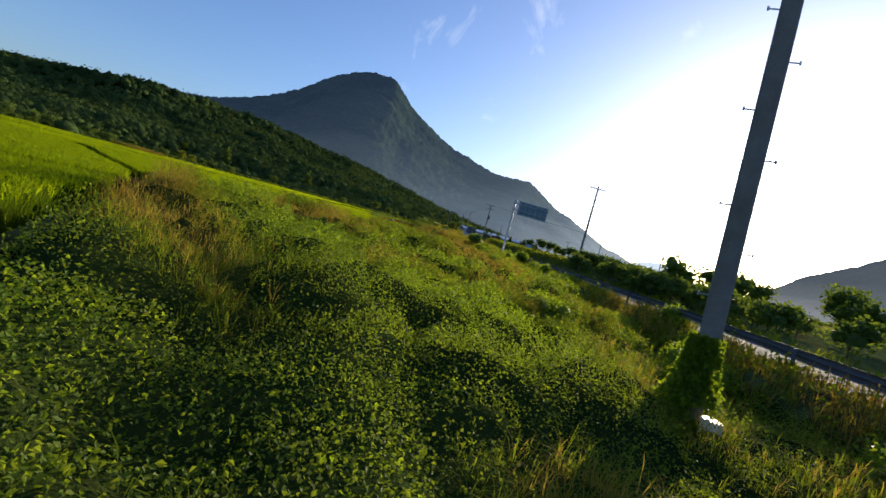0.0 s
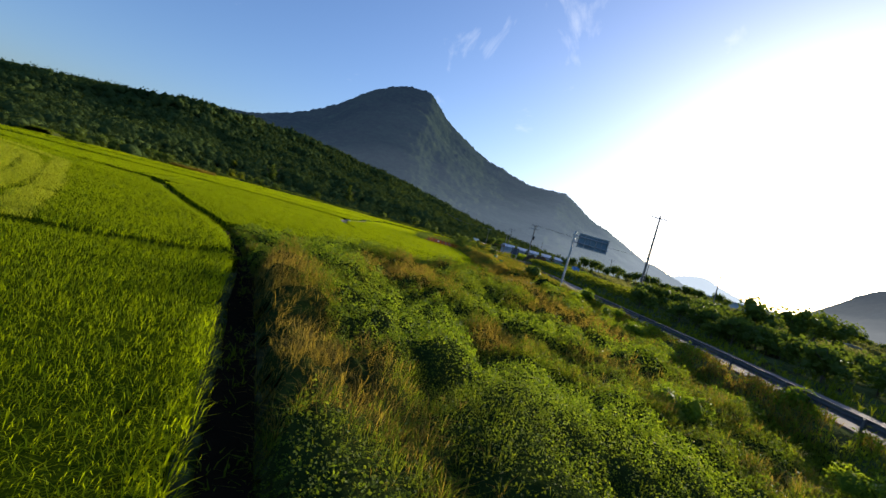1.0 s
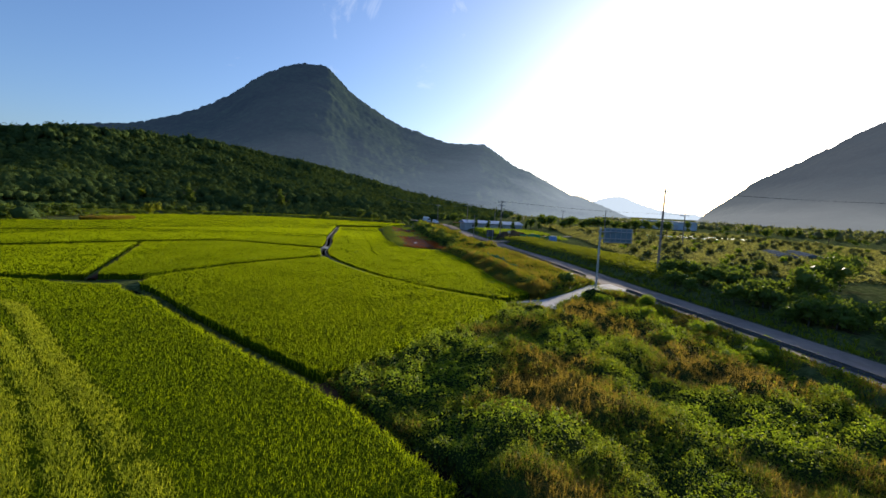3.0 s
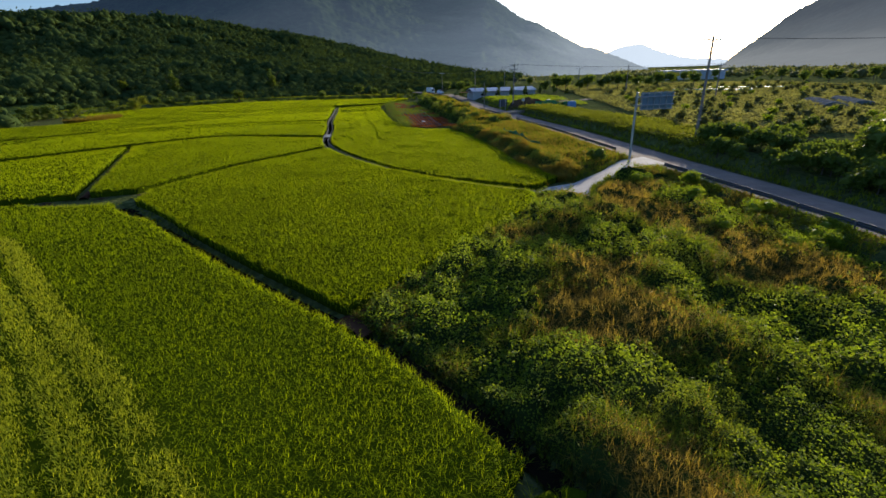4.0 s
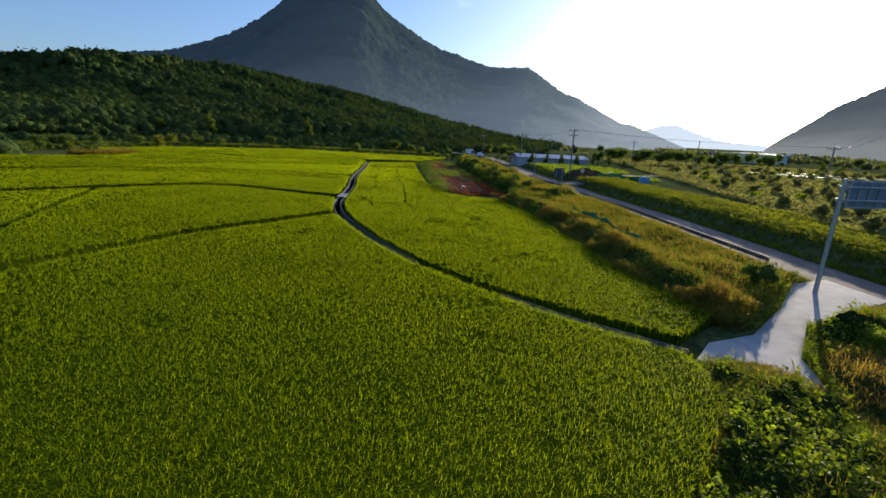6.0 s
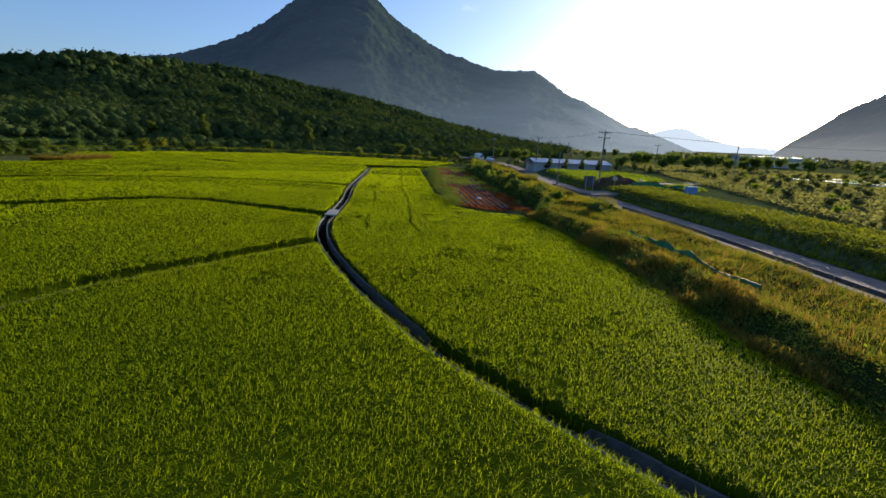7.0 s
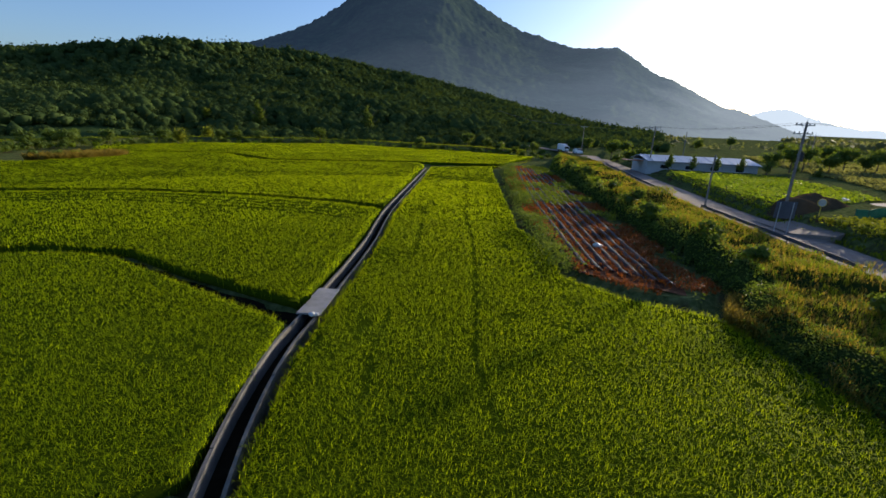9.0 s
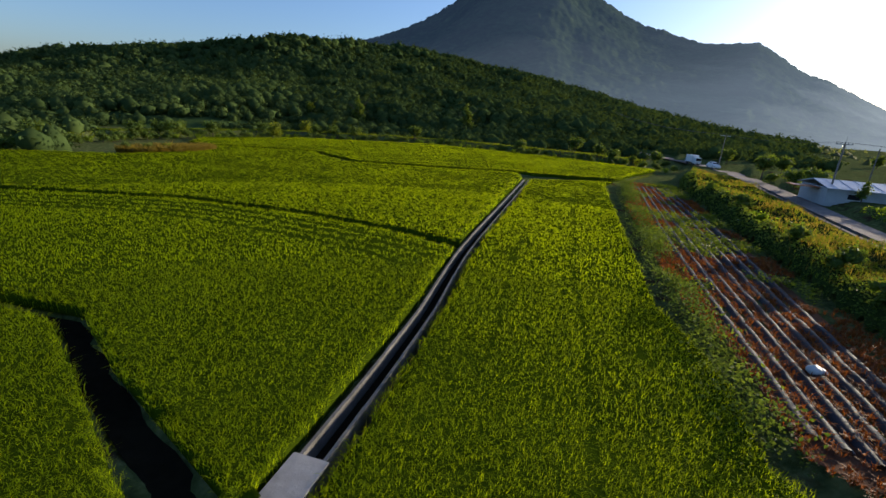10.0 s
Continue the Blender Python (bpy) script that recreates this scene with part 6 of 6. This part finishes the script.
# dark thicket across the road from the weeds
for x, y, k in ((29.0, 56.0, 1), (31.5, 53, 1), (33, 56.5, 1), (30.2, 48.5, 1), (33, 49, 1), (34, 46.5, 3), (31.8, 43, 1), (34, 40.5, 1), (36.5, 47, 2), (38, 49.5, 2), (40, 52, 3),
                (44.5, 58, 3), (48.5, 62, 3), (39, 43, 1), (33, 35, 1), (36, 31, 1), (36.5, 25, 1), (38, 20, 1), (36.4, 14, 1), (41, 10, 3), (37.6, 4, 1), (42, 16, 1), (45, 24, 3), (46, 33, 3),
                (27.6, 60.5, 1), (29.5, 63, 0), (35, 60, 1), (38, 64, 0), (41, 67, 1), (43, 44, 1), (50, 48, 4), (47, 40, 3), (52, 30, 4), (55, 55, 4)):
    put(k, x, y)
for a in range(46):
    y = random.uniform(28, 62)
    x = float(road_x(y)) + ROAD_W + random.uniform(2.6, 12)
    put(random.choice((0, 1, 1)), x, y)
# orchard and hedges down the valley
for r in range(15):
    for c in range(16):
        x, y = 30 + c * 5.0 + r * 0.8 + random.uniform(-1.6, 1.6), 66 + r * 8 + random.uniform(-1.6, 1.6) + c * 1.5
        if random.random() < 0.8 and not (100 < x < 160 and 290 < y) and x - float(road_x(y)) > 15.5 and not (60 < x < 84 and 92 < y < 124):
            put(random.choice((8, 8, 9, 9, 2)), x, y)
for a in range(46):
    x, y = random.uniform(20, 190), random.uniform(185, 300)
    if not (96 < x < 165 and y > 285):
        put(random.choice((1, 3, 3, 4)), x, y)
for a in range(14):
    put(random.choice((3, 4, 4)), 20 + a * 4.3 + random.uniform(-1, 1), 176 + a * 3.0 + random.uniform(-2, 2))
# trees by the shed
for x, y in ((-1.5, 163.0), (3.0, 164.4), (7.4, 165.6), (12.0, 167), (17, 168.4), (22, 169.8)):
    put(6, x, y)
for x, y, k in ((-12.5, 197, 4), (-9, 200, 3), (-11, 190, 1), (-6, 176, 3), (-8, 181, 3), (-20, 222, 3), (-34, 214, 1), (-38, 222, 3), (-31, 206, 0)):
    put(k, x, y)
# shrubs on the roadside bank
for x, y, k in ((-8.6, 112, 1), (-6.2, 108.6, 2), (-9.8, 119, 1), (-4.8, 103.2, 1), (-11.8, 126, 1), (-14.5, 136, 2), (-2.4, 98.6, 0), (-16.5, 144, 1), (1.5, 90, 0), (-7.4, 114.5, 2), (-20, 158, 1), (-18.6, 151, 0), (12.4, 53.4, 0), (21.6, 31.6, 10), (18.6, 44.5, 11), (16.4, 34, 10),
                (24.6, 12.2, 10), (23.4, 18.4, 10), (21.8, 25.2, 11), (19.6, 31.2, 10), (20.4, 37.0, 10), (17.2, 40.2, 11), (20.2, 14.6, 10), (26.2, 6.4, 10), (15.0, 46.6, 10)):
    put(k, x, y)
# hedge along the far edge of the paddies
edge = smooth_line([(-104, 78), (-113, 92), (-121, 103), (-129, 118), (-133, 137), (-129, 163), (-103, 198), (-80, 203), (-58, 206), (-40, 204), (-33, 200)], 2.6)
for x, y in edge[:, :2]:
    put(random.choice((0, 1, 1, 2)), x + random.uniform(-0.8, 0.8), y + random.uniform(-0.8, 0.8))
    if random.random() < 0.35:
        put(random.choice((1, 3, 3, 4)), x * 1.0 - 4 + random.uniform(-2, 2), y + 5 + random.uniform(-2, 2))
# grassy embankment of a farm track behind the far paddies
bank_line = smooth_line([(-112, 76), (-121, 90), (-129, 101), (-137, 116), (-141, 137), (-137, 167), (-108, 205), (-81, 211), (-58, 214), (-41, 212)], 1.5)
bt = np.gradient(bank_line[:, :2], axis=0)
bt /= np.linalg.norm(bt, axis=1, keepdims=True)
bn = np.c_[bt[:, 1], -bt[:, 0]]
bz = ground_z(bank_line[:, 0], bank_line[:, 1])
rows = [np.c_[bank_line[:, :2] + bn * o, bz + h + 0.12 * lattice(bank_line[:, 0], bank_line[:, 1], 4, 130 + k)] for k, (o, h) in enumerate(((-4.5, -0.3), (-2.2, 1.5), (-1.6, 1.7), (1.6, 1.7), (2.2, 1.5), (4.5, -0.3)))]
v = np.stack(rows, 1).reshape(-1, 3)
thing("embankment", v, np.array([(a * 6 + b, a * 6 + b + 1, a * 6 + b + 7, a * 6 + b + 6) for a in range(len(bank_line) - 1) for b in range(5)]), M_GROUND, "grassy embankment of a farm track behind the paddies", "embankment", kind="structure", smooth=True)
k = rng.integers(0, len(bank_line), 9000)
o = rng.uniform(-4.3, 4.3, len(k))
pts = np.c_[bank_line[k, :2] + bn[k] * o[:, None] + rng.normal(0, 0.6, (len(k), 2)), bz[k] + np.interp(np.abs(o), [0, 2, 4.5], [1.6, 1.5, -0.2])]
blades(pts, 5, 0.55, 0.6, 0.14, M_GRASS, "embankment_grass", "pale green grass on the far embankment", "grass", far=True)

for x, y, k in ((-106.8, 111.0, 0), (-105.2, 113.6, 0), (-105.9, 117.4, 2)):
    put(k, x, y, 0.35)
# marked single trees at the wood's edge
put(5, -122, 152, turn=0)
put(5, -171, 208, float(foot(np.array([-171.0]), np.array([208.0]))[0]))
put(7, -112, 236, turn=0)
put(5, -143, 196)
for o in PROTO:
    o.matrix_basis = pose(*{0: (-36, 209, 0.5), 1: (-42, 209, 0.5), 2: (-47, 210, 0.5), 3: (-52, 212, 0.5), 4: (-60, 214, 0.5), 5: (-138, 176, 0), 6: (26.5, 171.2, 1.1), 7: (-150, 214, 0), 8: (52.0, 92.0, 1.5), 9: (58.0, 97.0, 1.5), 10: (23.0, 33.4, -0.4), 11: (26.0, 19.6, -0.6)}[PROTO.index(o)])
